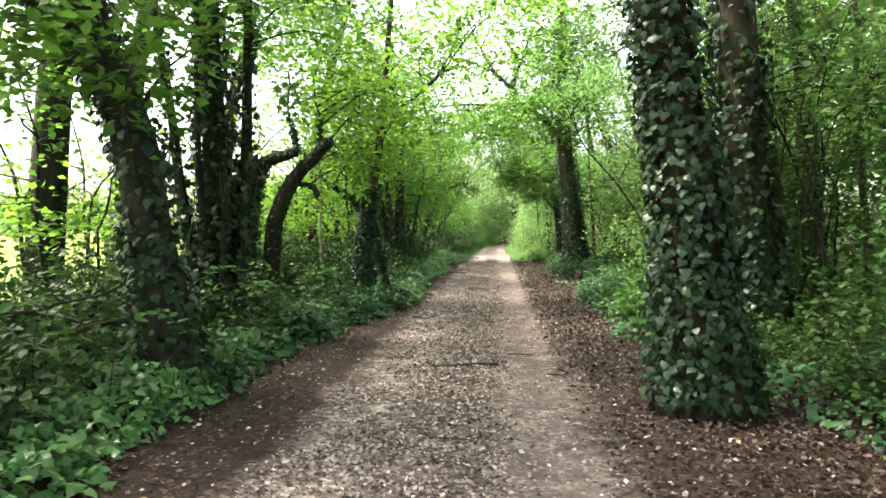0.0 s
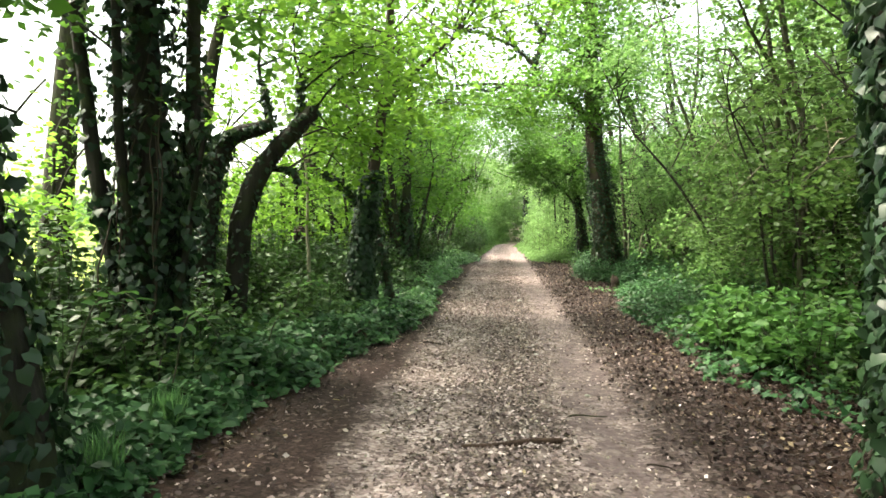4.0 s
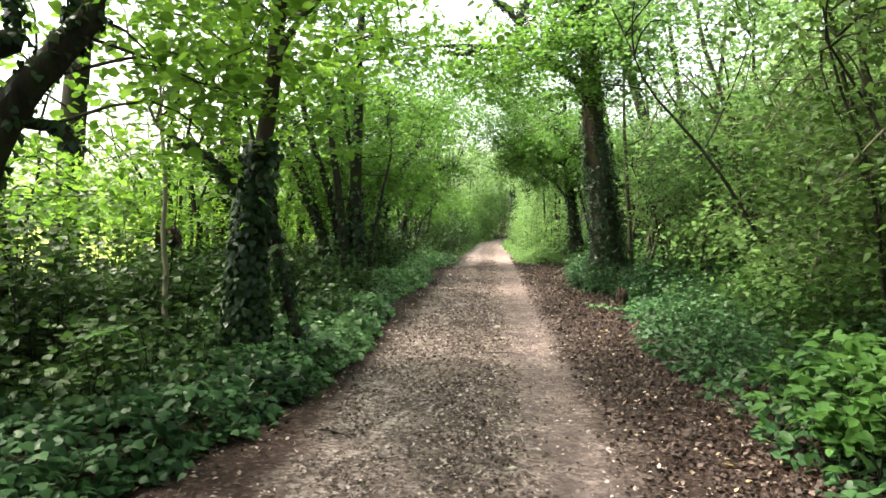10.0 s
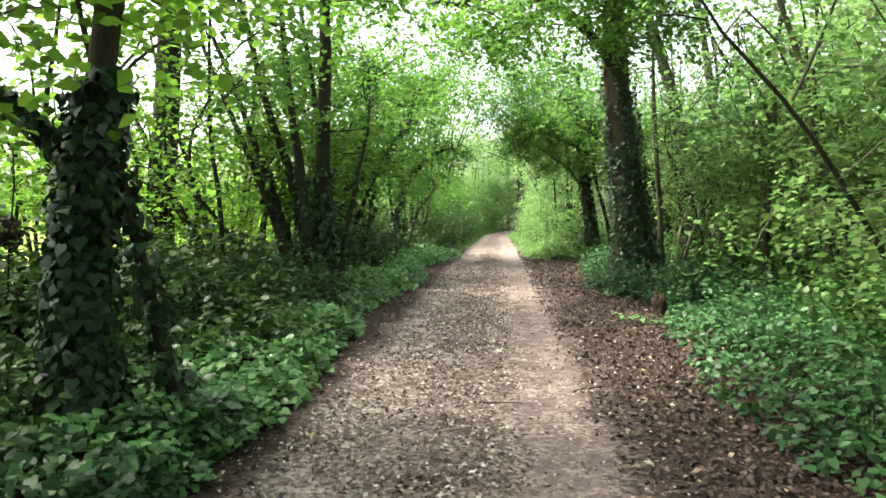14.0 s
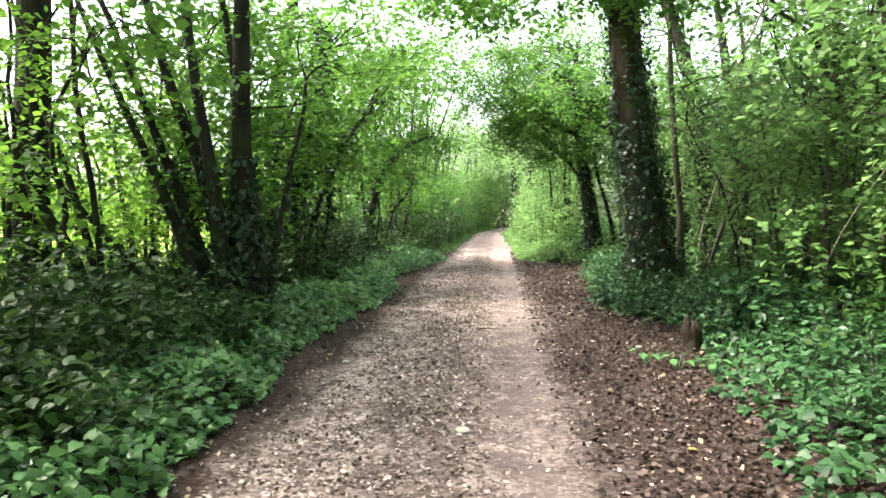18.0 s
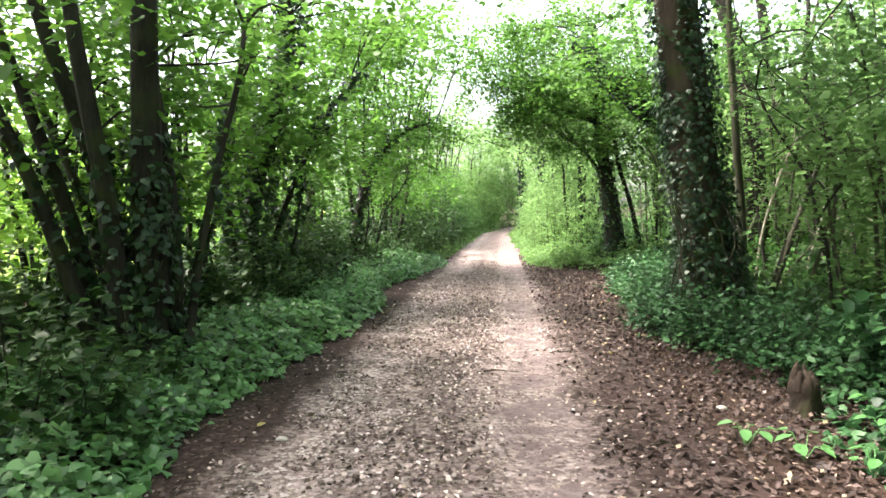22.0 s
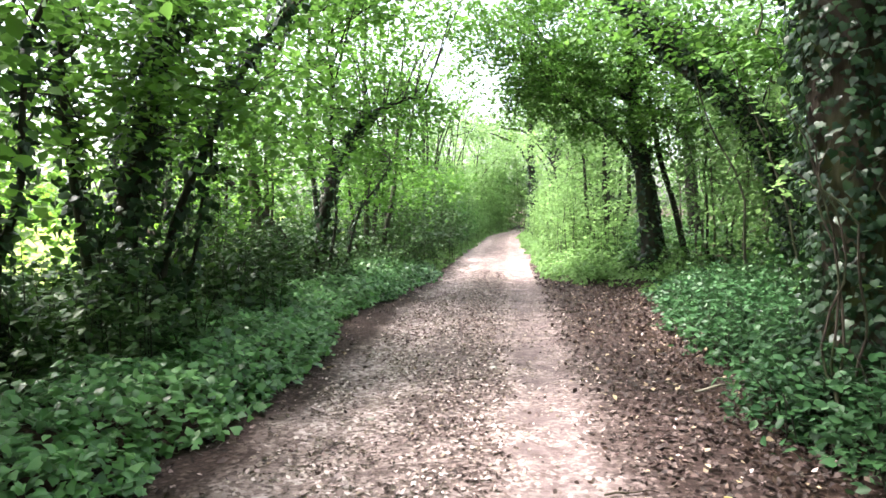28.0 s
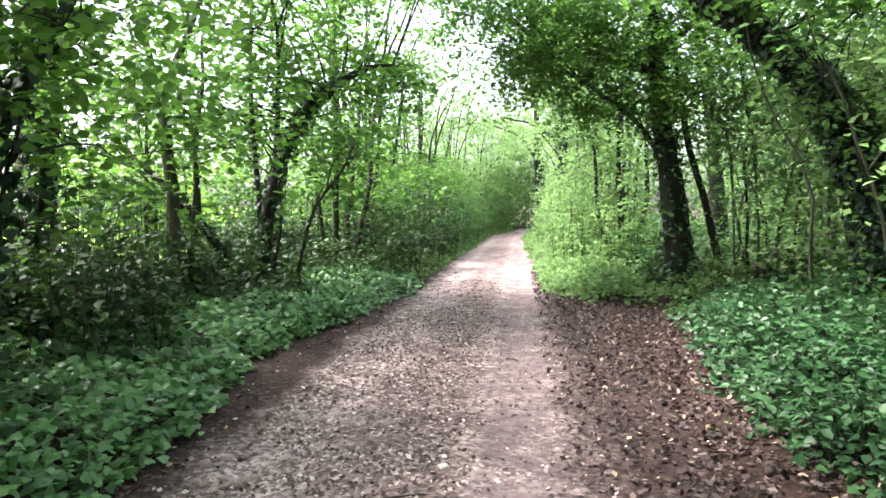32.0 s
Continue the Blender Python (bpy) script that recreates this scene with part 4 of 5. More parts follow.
tree("coppiced_tree", "ivy-hung tree curving over the green verge", [(-4.06, 24.0, -0.1), (-4.12, 24.0, 1.5), (-3.6, 24.0, 3.1), (-3.38, 24.0, 4.8)], [0.13, 0.11, 0.08, 0.04], BARK_DARK,
     limbs=[([(-4.3, 24.1, -0.1), (-4.6, 24.1, 1.6), (-4.9, 24.1, 3.7)], 0.07, 0.03), ([(-4.0, 24.2, -0.1), (-3.8, 24.3, 1.4), (-3.2, 24.5, 2.8), (-2.6, 24.6, 3.6)], 0.06, 0.02), ([(-4.1, 23.7, -0.1), (-4.2, 23.4, 1.4), (-4.0, 23.0, 3.2)], 0.06, 0.02), ([(-3.9, 24.0, 0.1), (-3.5, 24.2, 0.9), (-3.4, 24.3, 2.0)], 0.035, 0.012)],
     crown=[((-3.6, 24.2, 4.8), (2.0, 2.4, 1.3), 90), ((-3.8, 24, 2.8), (1.3, 1.5, 1.0), 90), ((-3.9, 25.3, 2.2), (0.8, 0.9, 0.9), 26)], leaf=LEAF_HAZEL, ivy=(2200, 0.085, 0.0, 5.0, 0.24), sides=9, shape=LANCE, size=0.10, per=44)
coppice("dense shrubby coppice with ivy at its foot", -4.3, 22.0, 5, 4.4, 0.06, 1.0, [((-4.2, 22, 3.6), (1.7, 1.9, 1.6), 90)], shape=KITE, size=0.10, ivy=(400, 0.075, 0.0, 2.8, 0.10))
tree("coppiced_tree", "crooked multi-stemmed tree reaching over the verge", [(-3.82, 29.5, -0.1), (-3.76, 29.5, 1.7), (-3.16, 29.5, 2.95), (-2.5, 29.5, 3.38), (-1.95, 29.5, 3.45)], [0.13, 0.10, 0.07, 0.05, 0.02], BARK_DARK,
     limbs=[([(-3.95, 29.4, -0.1), (-4.3, 29.3, 0.9), (-4.9, 29.2, 1.7), (-5.6, 29.1, 2.3)], 0.11, 0.03), ([(-3.8, 29.6, 0.0), (-3.95, 29.7, 1.8), (-4.1, 29.8, 3.6), (-4.0, 29.8, 5.0)], 0.06, 0.02), ([(-3.76, 29.5, 1.5), (-3.6, 29.6, 2.6), (-3.6, 29.6, 4.4)], 0.05, 0.02), ([(-3.6, 29.7, 0.0), (-3.2, 29.9, 1.4), (-2.6, 30.1, 2.4)], 0.04, 0.012), ([(-3.7, 29.3, 0.0), (-3.45, 29.2, 1.2), (-3.35, 29.2, 2.4)], 0.035, 0.012)],
     crown=[((-3.6, 29.4, 4.5), (2.2, 2.4, 1.2), 110), ((-2.7, 29.7, 3.4), (1.3, 1.5, 0.5), 50), ((-2.0, 31.4, 5.7), (1.1, 2.0, 0.8), 44), ((-4.8, 28.4, 2.8), (1.4, 1.5, 1.0), 50), ((-3.8, 27.4, 2.6), (0.8, 0.9, 0.9), 28), ((-3.3, 31.2, 2.3), (0.7, 1.0, 0.9), 46)], leaf=LEAF_HAZEL, ivy=(700, 0.075, 0.0, 3.2, 0.10), sides=9, shape=LANCE, size=0.10, per=44)
coppice("slim twin stems in the hedge", -5.1, 29.3, 2, 5.0, 0.06, 0.5, [((-5.2, 29.2, 4.0), (1.5, 1.7, 1.3), 20)], shape=KITE, size=0.10, bark=BARK_BROWN)
coppice("dark shrubby stems at the field edge", -5.0, 26.0, 5, 4.4, 0.06, 1.1, [((-4.7, 25.8, 3.3), (1.1, 1.2, 1.2), 30)], shape=KITE, size=0.10, ivy=(500, 0.075, 0.0, 2.6, 0.12))
tree("ivy_stump", "broken stump smothered in dark ivy under the hedge", [(-4.73, 25.34, -0.1), (-4.74, 25.34, 0.5), (-4.72, 25.34, 1.15)], [0.24, 0.19, 0.15], BARK_STUMP, ivy=(1500, 0.085, 0.0, 1.4, 0.2))
tree("young_tree", "slim olive-barked tree forking high in the hedge", [(-4.5, 28.3, -0.1), (-4.5, 28.3, 1.4), (-4.55, 28.3, 2.9)], [0.10, 0.085, 0.07], BARK_STEM, limbs=[([(-4.55, 28.3, 2.85), (-4.8, 28.35, 3.5), (-5.1, 28.4, 4.2), (-5.5, 28.5, 5.3)], 0.055, 0.02), ([(-4.55, 28.3, 2.85), (-4.3, 28.3, 3.5), (-4.0, 28.3, 4.2), (-3.6, 28.3, 5.2)], 0.05, 0.02), ([(-4.4, 28.4, -0.1), (-4.25, 28.4, 1.5), (-4.3, 28.45, 3.2)], 0.035, 0.012)], crown=[((-4.4, 28.3, 5.0), (1.7, 1.6, 0.8), 60)], leaf=LEAF_HAZEL, wob=0.03)
for k in range(13):
    y = 33.5 + 3.1 * k
    cx = float(centre(y)) - 2.9 - 0.25 * (k % 3)
    hgt = 6.4 + 0.9 * (k % 3)
    # from the sixth clump on, the leaf colour itself carries the light
    coppice("coppiced stems with bright leaves along the verge", cx, y, 4, hgt, 0.06, 1.4, [((cx + 0.5, y, hgt * 0.85), (1.9, 2.1, 1.5), 90), ((cx + 0.5, y + 0.5, hgt * 0.42), (1.0, 1.7, 1.4), 60)], leaf=LEAF_CANOPY if k < 5 else LEAF_LIT, size=0.125, per=38, shape=KITE, spray_r=0.7)
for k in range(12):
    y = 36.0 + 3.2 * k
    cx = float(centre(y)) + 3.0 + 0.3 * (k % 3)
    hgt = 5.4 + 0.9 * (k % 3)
    # the brightness of these leaves is light put into their colour
    coppice("coppiced stems with bright leaves along the verge", cx, y, 4, hgt, 0.08, 1.3, [((cx - 0.6, y, hgt * 0.85), (1.9, 2.1, 1.6), 90), ((cx - 0.4, y + 0.5, hgt * 0.42), (1.0, 1.7, 1.4), 60)], leaf=LEAF_LIT, size=0.125, per=38, shape=KITE, spray_r=0.7)

for cx, y, hgt in [(-5.3, 16.2, 3.6), (-5.4, 18.6, 3.8), (-5.2, 21.2, 4.0), (-5.6, 23.4, 3.4)]:
    # bright leaf colour here stands in for light from the field
    coppice("hedge coppice with dense leaves coloured as if backlit", cx, y, 5, hgt, 0.05, 0.9, [((cx, y, hgt * 0.62), (1.2, 1.5, 1.1), 38)], leaf=LEAF_BACKLIT, size=0.10, per=42, shape=KITE)

# hazel understorey between the verge and the wood
for k in range(15):
    y = 9.4 + 1.55 * k + rng.uniform(-0.3, 0.3)
    x = 3.5 + 0.9 * (k % 2) + (0.5 if 21 < y < 26 else 0) + rng.uniform(-0.2, 0.2)
    h = rng.uniform(3.4, 4.6)
    if 24 < y < 29.5:
        x += 2.0
    if 15.5 < y < 20:
        x += 0.6
    # near leaves darkened for shade, farther ones lightened for light, by colour
    coppice("hazel with thin arching stems and layered leaves", x, y, 6, h, 0.028, 1.2, [((x, y, h * 0.85), (1.4, 1.3, 0.8), 36), ((x - 0.2, y, h * 0.45), (1.2, 1.2, 0.9), 40)], leaf=LEAF_SHADE if y < 16.5 else LEAF_LIT, bark=BARK_DARK if y < 15.5 else BARK_STEM, size=0.088, per=42, shape=LANCE if y < 19 else KITE, spray_r=0.6)

# the wood: thin leaning trees with layered leaves
SPOTS = [(4.6, 3.5), (6.5, 5.5), (5.0, 7.4), (8.5, 8.5), (5.6, 11.5), (3.6, 12.8), (7.4, 13.0), (4.4, 15.2), (9.5, 15.5), (6.2, 17.5), (4.2, 18.6), (8.0, 20.0), (5.2, 21.5), (3.8, 20.4), (6.8, 24.0), (4.6, 25.2), (9.2, 26.0), (5.6, 28.5), (7.8, 30.5), (4.4, 30.0), (5.4, 33.5), (8.6, 35.0), (6.6, 38.0), (11.5, 11.0), (12.0, 19.0), (12.5, 28.0), (11.0, 36.0), (10.5, 42.0), (7.0, 44.0), (10.5, 3.0)]
for k, (x, y) in enumerate(SPOTS):
    lx, ly = rng.uniform(-1.8, 0.4), rng.uniform(-0.8, 0.8)
    h = rng.uniform(6.5, 8.5)
    # leaf tone steps from shaded to lit along the walk, put in as colour
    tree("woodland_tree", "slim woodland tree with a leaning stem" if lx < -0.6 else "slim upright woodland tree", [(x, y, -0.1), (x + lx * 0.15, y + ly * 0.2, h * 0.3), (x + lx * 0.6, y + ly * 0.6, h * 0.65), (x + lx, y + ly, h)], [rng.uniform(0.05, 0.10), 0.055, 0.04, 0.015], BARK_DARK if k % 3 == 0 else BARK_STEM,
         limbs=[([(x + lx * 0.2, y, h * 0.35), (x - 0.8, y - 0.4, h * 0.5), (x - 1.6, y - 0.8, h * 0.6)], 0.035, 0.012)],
         crown=[((x + lx * 0.6, y, h * 0.74), (2.1, 2.3, 1.9), (30 if 14 < y < 34 else 78) if x < 7 else 30), ((x + lx * 0.2 - 0.4, y, h * 0.33), (1.8, 2.0, 1.7), 60)], leaf=(LEAF_SHADE if k % 2 else LEAF_MID) if y < 14 else LEAF_LIT if k % 2 else LEAF_WOOD, size=0.10 if x < 6.6 else 0.13, per=48 if x < 6.6 else 32, sides=7, shape=KITE, spray_r=0.65, wob=0.10)

# the sparse field hedge on the left
HEDGE = [(-5.2, 2.6), (-6.2, 5.0), (-5.4, 7.6), (-6.4, 10.0), (-5.2, 12.0), (-6.4, 14.2), (-5.4, 16.4), (-6.6, 18.8), (-5.6, 21.0), (-6.8, 24.0), (-6.4, 28.0), (-6.8, 32.0), (-6.0, 36.0), (-6.6, 41.0), (-6.2, 47.0)]
for k, (x, y) in enumerate(HEDGE):
    # up to y 25 the leaf colour carries the field's backlight
    coppice("sparse field-edge shrub with thin stems", x, y, 4, 3.2, 0.035, 1.0, [((x, y, 2.0 if y < 15 else 1.6), (1.3, 1.6, 0.8), 46), ((x, y, 3.0), (1.3, 1.6, 0.7), 16 if y < 15 else 26)], leaf=LEAF_BACKLIT if y < 25 else LEAF_HAZEL, size=0.10, per=34, shape=KITE)

# a tall tree over the track; sunlight is put into its thin crown's colour
tree("woodland_tree", "tall tree spreading thin leaves coloured as sunlit over the track", [(4.4, 27.2, -0.1), (4.0, 27.2, 4.0), (2.6, 27.4, 8.2)], [0.2, 0.16, 0.08], BARK_DARK, limbs=[([(3.2, 27.3, 6.6), (1.2, 27.8, 8.0), (-0.8, 28.4, 8.4)], 0.07, 0.02), ([(3.6, 27.2, 5.6), (2.0, 25.6, 8.2), (0.4, 24.8, 9.2)], 0.06, 0.02)],
     crown=[((0.5, 27.4, 9.2), (2.0, 3.4, 1.5), 56), ((-0.9, 28.8, 7.9), (1.3, 2.6, 1.0), 44)], leaf=LEAF_BACKLIT, size=0.15, per=28, shape=KITE, spray_r=0.8)

# tall crowns beyond and above, most of them unseen and added for shade
for k, (x, y, z, rx, ry, rz, n) in enumerate([(-4.5, 3.0, 8.0, 3.0, 4.0, 1.8, 60), (4.5, 13.0, 8.6, 3.0, 3.0, 1.6, 10), (-6.0, 11.5, 7.4, 2.0, 4.0, 1.2, 40), (5.5, 32.0, 9.0, 3.0, 4.0, 2.0, 0), (4.0, 40.0, 9.0, 3.0, 5.0, 2.2, 50), (2.5, -2.5, 8.5, 4.0, 4.5, 1.6, 90), (4.8, 3.5, 7.5, 2.8, 3.2, 1.8, 60), (-3.0, -3.0, 8.0, 3.0, 4.0, 1.6, 60), (-4.6, 27.0, 7.6, 2.2, 2.6, 1.2, 24), (-4.6, 7.5, 7.6, 2.2, 3.2, 1.0, 36), (-4.6, 18.8, 7.9, 3.4, 3.4, 0.9, 50), (-2.8, 2.4, 7.9, 2.0, 3.2, 0.9, 20), (-6.4, 16.6, 7.0, 1.6, 3.0, 1.0, 0)]):
    tree("woodland_tree", "tall straight tree, one of several mostly added unseen for shade", [(x + 1.4 * (1 if x > 0 else -1), y + 0.7, -0.1), (x + (1 if x > 0 else -1), y + 0.5, 4.0), (x, y, z)], [0.24, 0.18, 0.06], BARK_DARK, crown=[((x, y, z), (rx, ry, rz), n + 40)], size=0.15, per=40, shape=KITE, spray_r=0.7)

# ---- woods beyond ----
def far_wood(label, n, lo, hi, per, size, leaf, rad=0.9):
    q = rng.uniform(0, 1, (n, 3))
    c = np.array(lo) + q * (np.array(hi) - np.array(lo))
    ob = part("far_wood", *spray(c, rad, per, size, shape=KITE), leaf)
    return tagged(ob, label, "woodland", kind="stuff")


far_wood("deep green woodland behind the nearer trees", 1200, (9, -4, 0.2), (18, 62, 8.0), 22, 0.26, LEAF_WOOD)
# the pale leaves of the far end hold its light and haze as colour
far_wood("bright leafy woodland closing the far end of the track", 1300, (-9, 66, 0), (22, 84, 10), 24, 0.27, LEAF_LIT)
far_wood("low leafy thicket where the track bends away", 260, (-8, 60, 0), (-1.5, 67, 5), 34, 0.2, LEAF_LIT)
far_wood("leafy bank closing the view behind the bend", 300, (-4, 68, 0), (9, 73, 6), 34, 0.2, LEAF_LIT)
# yellow-green leaf colour takes the place of sun on this thicket
far_wood("field-edge thicket behind the hedge, leaves coloured as sunlit", 210, (-9.5, 21, 0.4), (-6.8, 36, 2.6), 26, 0.2, LEAF_BACKLIT)
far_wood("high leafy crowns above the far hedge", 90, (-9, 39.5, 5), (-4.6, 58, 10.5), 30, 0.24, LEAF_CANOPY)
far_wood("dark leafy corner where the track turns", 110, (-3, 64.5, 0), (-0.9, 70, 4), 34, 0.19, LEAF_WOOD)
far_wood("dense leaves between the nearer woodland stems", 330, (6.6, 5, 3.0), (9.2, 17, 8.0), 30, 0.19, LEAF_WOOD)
# leaf colour raised in place of light reaching into the wood
far_wood("crowns deep in the wood with light in their leaf colour", 560, (7.0, 17, 3.6), (12, 33, 9), 30, 0.2, LEAF_LIT)
far_wood("leafy thicket on the far field side", 560, (-12, 34, 0), (-6.5, 70, 5.5), 28, 0.23, LEAF_WOOD)
# never in view; added to hold off light from behind the start
far_wood("unseen leaf mass behind the start, added to block light", 420, (-10, -16, 0), (12, -8, 9), 24, 0.42, LEAF_WOOD)
far_wood("pale distant tree line beyond the field", 600, (-75, -30, 0), (-60, 110, 5), 24, 0.8, LEAF_WOOD, 2.5)
far_wood("layered leaves in the middle of the wood", 70, (4.2, 15, 4.6), (7, 21, 7.5), 34, 0.14, LEAF_WOOD, 0.8)

# ---- low plants ----
def bush(label, x, y, rx, ry, h, stems, per, leaf, size=0.06, name="bramble_bush", category="shrub", shape=LANCE, levels=(1.0, 0.6)):
    root = thing(name, label, category, "low plants along the verge")
    z0 = float(height(x, y))
    st, cs = [], []
    for k in range(stems):
        a, q = rng.uniform(0, 6.28), math.sqrt(rng.uniform(0.0, 1))
        bx, by = x + math.cos(a) * rx * q, y + math.sin(a) * ry * q
        hh = h * (1 - 0.55 * q * q) * rng.uniform(0.6, 1.15)
        ex, ey = bx + rng.normal(0, 0.14), by + rng.normal(0, 0.14)
        st.append(tube(np.array([(bx, by, z0 - 0.06), ((bx + ex) / 2, (by + ey) / 2, z0 + hh * 0.65), (ex, ey, z0 + hh)]), [0.007, 0.005, 0.003], 3))
        cs += [(bx + (ex - bx) * q2, by + (ey - by) * q2, z0 + hh * q2) for q2 in levels]
    tagged(part("brushwood", *join(st), BARK_DARK, root), kind="stuff")
    part("leaves", *spray(cs, 0.26, per, size, flat=0.45, shape=shape, spread=0.38), leaf, root)
    return root


for k in range(34):
    y = 1.5 + k * 1.0
    x = float(right_edge(y)) + (0.8 if y > 16 else 0.6) + 0.2 * (k % 3)
    fresh, tall = y > 30, k in (8, 9, 10, 18)
    # past y 30 the lighter leaf stands in for sun on the verge
    bush("bright green low shrub on the verge" if fresh else "leafy mid-green shrub on leaf litter" if tall else "dark green bramble at the track edge", x, y, 0.5, 0.7, 0.72 if tall else 0.42 + 0.1 * (k % 3), 38, 11, LEAF_LIT if fresh else LEAF_MID if tall and y < 15 else LEAF_MOUND if y > 12 else LEAF_BRAMBLE, 0.09 if fresh else 0.115 if tall else 0.072, shape=OVAL if not fresh else LANCE)
    bush("tangled bramble under the trees", x + 1.1, y + 0.4, 0.7, 0.8, 0.75, 34, 11, LEAF_BRAMBLE, 0.09, shape=LANCE)
for k in range(30):
    y = 1.0 + k * 1.15
    x = float(left_edge(y)) - 1.0 - 0.3 * (k % 3)
    bush("tangled bramble under the hedge", x - (0.8 if 13.5 < y < 27 else 0), y, 0.6, 0.8, 0.55 + 0.15 * (k % 2), 34, 11, LEAF_BRAMBLE, 0.085, shape=LANCE)
    # dark leaf colour stands in for shade on these weeds
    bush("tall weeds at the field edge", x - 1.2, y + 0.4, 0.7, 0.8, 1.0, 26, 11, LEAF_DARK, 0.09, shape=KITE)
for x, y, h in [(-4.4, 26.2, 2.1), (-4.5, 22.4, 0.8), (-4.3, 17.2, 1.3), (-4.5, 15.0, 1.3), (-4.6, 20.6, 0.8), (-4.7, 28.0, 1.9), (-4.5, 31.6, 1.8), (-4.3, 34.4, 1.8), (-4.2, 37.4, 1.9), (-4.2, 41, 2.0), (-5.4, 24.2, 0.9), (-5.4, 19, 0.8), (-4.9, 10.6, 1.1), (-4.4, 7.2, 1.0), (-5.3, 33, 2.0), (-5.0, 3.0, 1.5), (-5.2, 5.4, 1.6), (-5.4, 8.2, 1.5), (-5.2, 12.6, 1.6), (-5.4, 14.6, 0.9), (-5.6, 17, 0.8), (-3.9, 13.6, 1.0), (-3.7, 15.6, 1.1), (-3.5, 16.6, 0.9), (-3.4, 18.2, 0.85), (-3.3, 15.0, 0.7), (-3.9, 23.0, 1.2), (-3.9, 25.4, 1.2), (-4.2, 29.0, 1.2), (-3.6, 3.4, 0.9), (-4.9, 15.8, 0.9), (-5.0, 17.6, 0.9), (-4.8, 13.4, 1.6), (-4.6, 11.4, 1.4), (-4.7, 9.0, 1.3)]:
    # dark ivy, with the shade under the hedge added in its colour
    bush("dense dark ivy shrub with hedge shade in its leaf colour", x, y, 0.9, 1.2, h, 46, 12, LEAF_DARK, 0.09, "ivy_shrub", shape=LANCE, levels=(1.0, 0.75, 0.5, 0.25))


def carpet(name, label, n, y0, y1, inner, width, side, mat, size, lift, shape, category, low=0.25, tilt=0.5):
    """Leaves carpeting a verge from its uneven edge outwards."""
    y = rng.uniform(y0, y1, n)
    d = rng.uniform(0, 1, n) ** 1.5 * width
    # the edge runs in and out in tongues
    tongue = 0.10 * wave(y * 0, y, 9.0, 21) + 0.07 * wave(y * 0, y, 23.0, 22)
    x = inner(y) + side * (d + np.where(d < 0.5, tongue + rng.normal(0, 0.05, n), 0))
    mound = lift * np.clip(d / 0.14, 0.3, 1) * (0.72 + 0.35 * wave(x, y, 4.0, 8) + 0.3 * wave(x, y, 13.0, 9))
    p = np.stack([x, y, height(x, y) + 0.01 + mound * rng.uniform(low, 1, n)], 1)
    nr = rng.normal(0, tilt, (n, 3)) + np.array([-side * 0.2, -0.1, 1])
    ob = part(name, *leaves(p, nr, size * rng.uniform(0.6, 1.3, n), shape), mat)
    return tagged(ob, label, category, kind="stuff")


carpet("ground_ivy", "glossy green ivy carpeting the verge", 33000, 12.4, 33, lambda y: left_edge(y) + 0.2, 2.1, -1, LEAF_GROUND, 0.070, 0.38, IVY, "ivy", 0.35, 0.45)
# darker ivy leaf here puts the shade of the verge into colour
carpet("ground_ivy", "ivy round a tree foot, darkened in colour to read shaded", 6000, 8.5, 13.0, lambda y: left_edge(y) + 0.18, 1.8, -1, LEAF_MOUND, 0.072, 0.32, IVY, "ivy", 0.3, 0.5)
# brighter leaf chosen to stand in for light on these weeds
carpet("verge_weeds", "low green weeds below a leaning trunk, light put in their colour", 7500, -1.5, 5.6, left_edge, 2.0, -1, LEAF_GROUND, 0.078, 0.26, IVY, "ground plants", 0.3, 0.5)
# duller plants whose tone also carries the verge's shade
carpet("verge_weeds", "dull green low weeds at the hedge foot, part shade by colour", 5500, 5.4, 9.6, left_edge, 2.0, -1, LEAF_MOUND, 0.095, 0.26, LANCE, "ground plants", 0.3, 0.5)
# far verge plants: their brightness is light put into the leaf colour
carpet("ground_ivy", "bright low plants on the far verge", 8000, 30, 62, left_edge, 1.5, -1, LEAF_LIT, 0.10, 0.3, OVAL, "ground plants")
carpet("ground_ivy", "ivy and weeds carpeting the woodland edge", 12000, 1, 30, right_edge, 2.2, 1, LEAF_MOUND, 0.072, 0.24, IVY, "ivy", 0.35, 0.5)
# sun on this verge is partly put into the leaf colour
carpet("grass_verge", "fresh green grass and weeds, sunlight put in their colour", 12000, 29.5, 62, right_edge, 1.8, 1, LEAF_LIT, 0.10, 0.25, OVAL, "grass")


carpet("undergrowth", "knee-high tangle of leaves on the woodland floor", 46000, -3, 62, lambda y: right_edge(y) + 1.5, 8.0, 1, LEAF_MID, 0.12, 1.15, KITE, "undergrowth")
# leaves darkened in place of shade between hedge and field
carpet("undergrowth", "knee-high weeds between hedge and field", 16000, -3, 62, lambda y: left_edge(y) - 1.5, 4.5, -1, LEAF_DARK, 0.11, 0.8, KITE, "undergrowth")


def scatter(name, label, n, fx, y0, y1, mat, size, shape, lift=0.012, tilt=0.3, category="leaf litter", power=1.6):
    y = y0 + (y1 - y0) * rng.uniform(0, 1, n) ** power
    x = fx(y)
    p = np.stack([x, y, height(x, y) + 0.014 + rng.uniform(0, lift, n)], 1)
    nr = rng.normal(0, tilt, (n, 3)) + np.array([0, 0, 1])
    return tagged(part(name, *leaves(p, nr, size * rng.uniform(0.4, 1.4, n), shape), mat), label, category, kind="stuff")


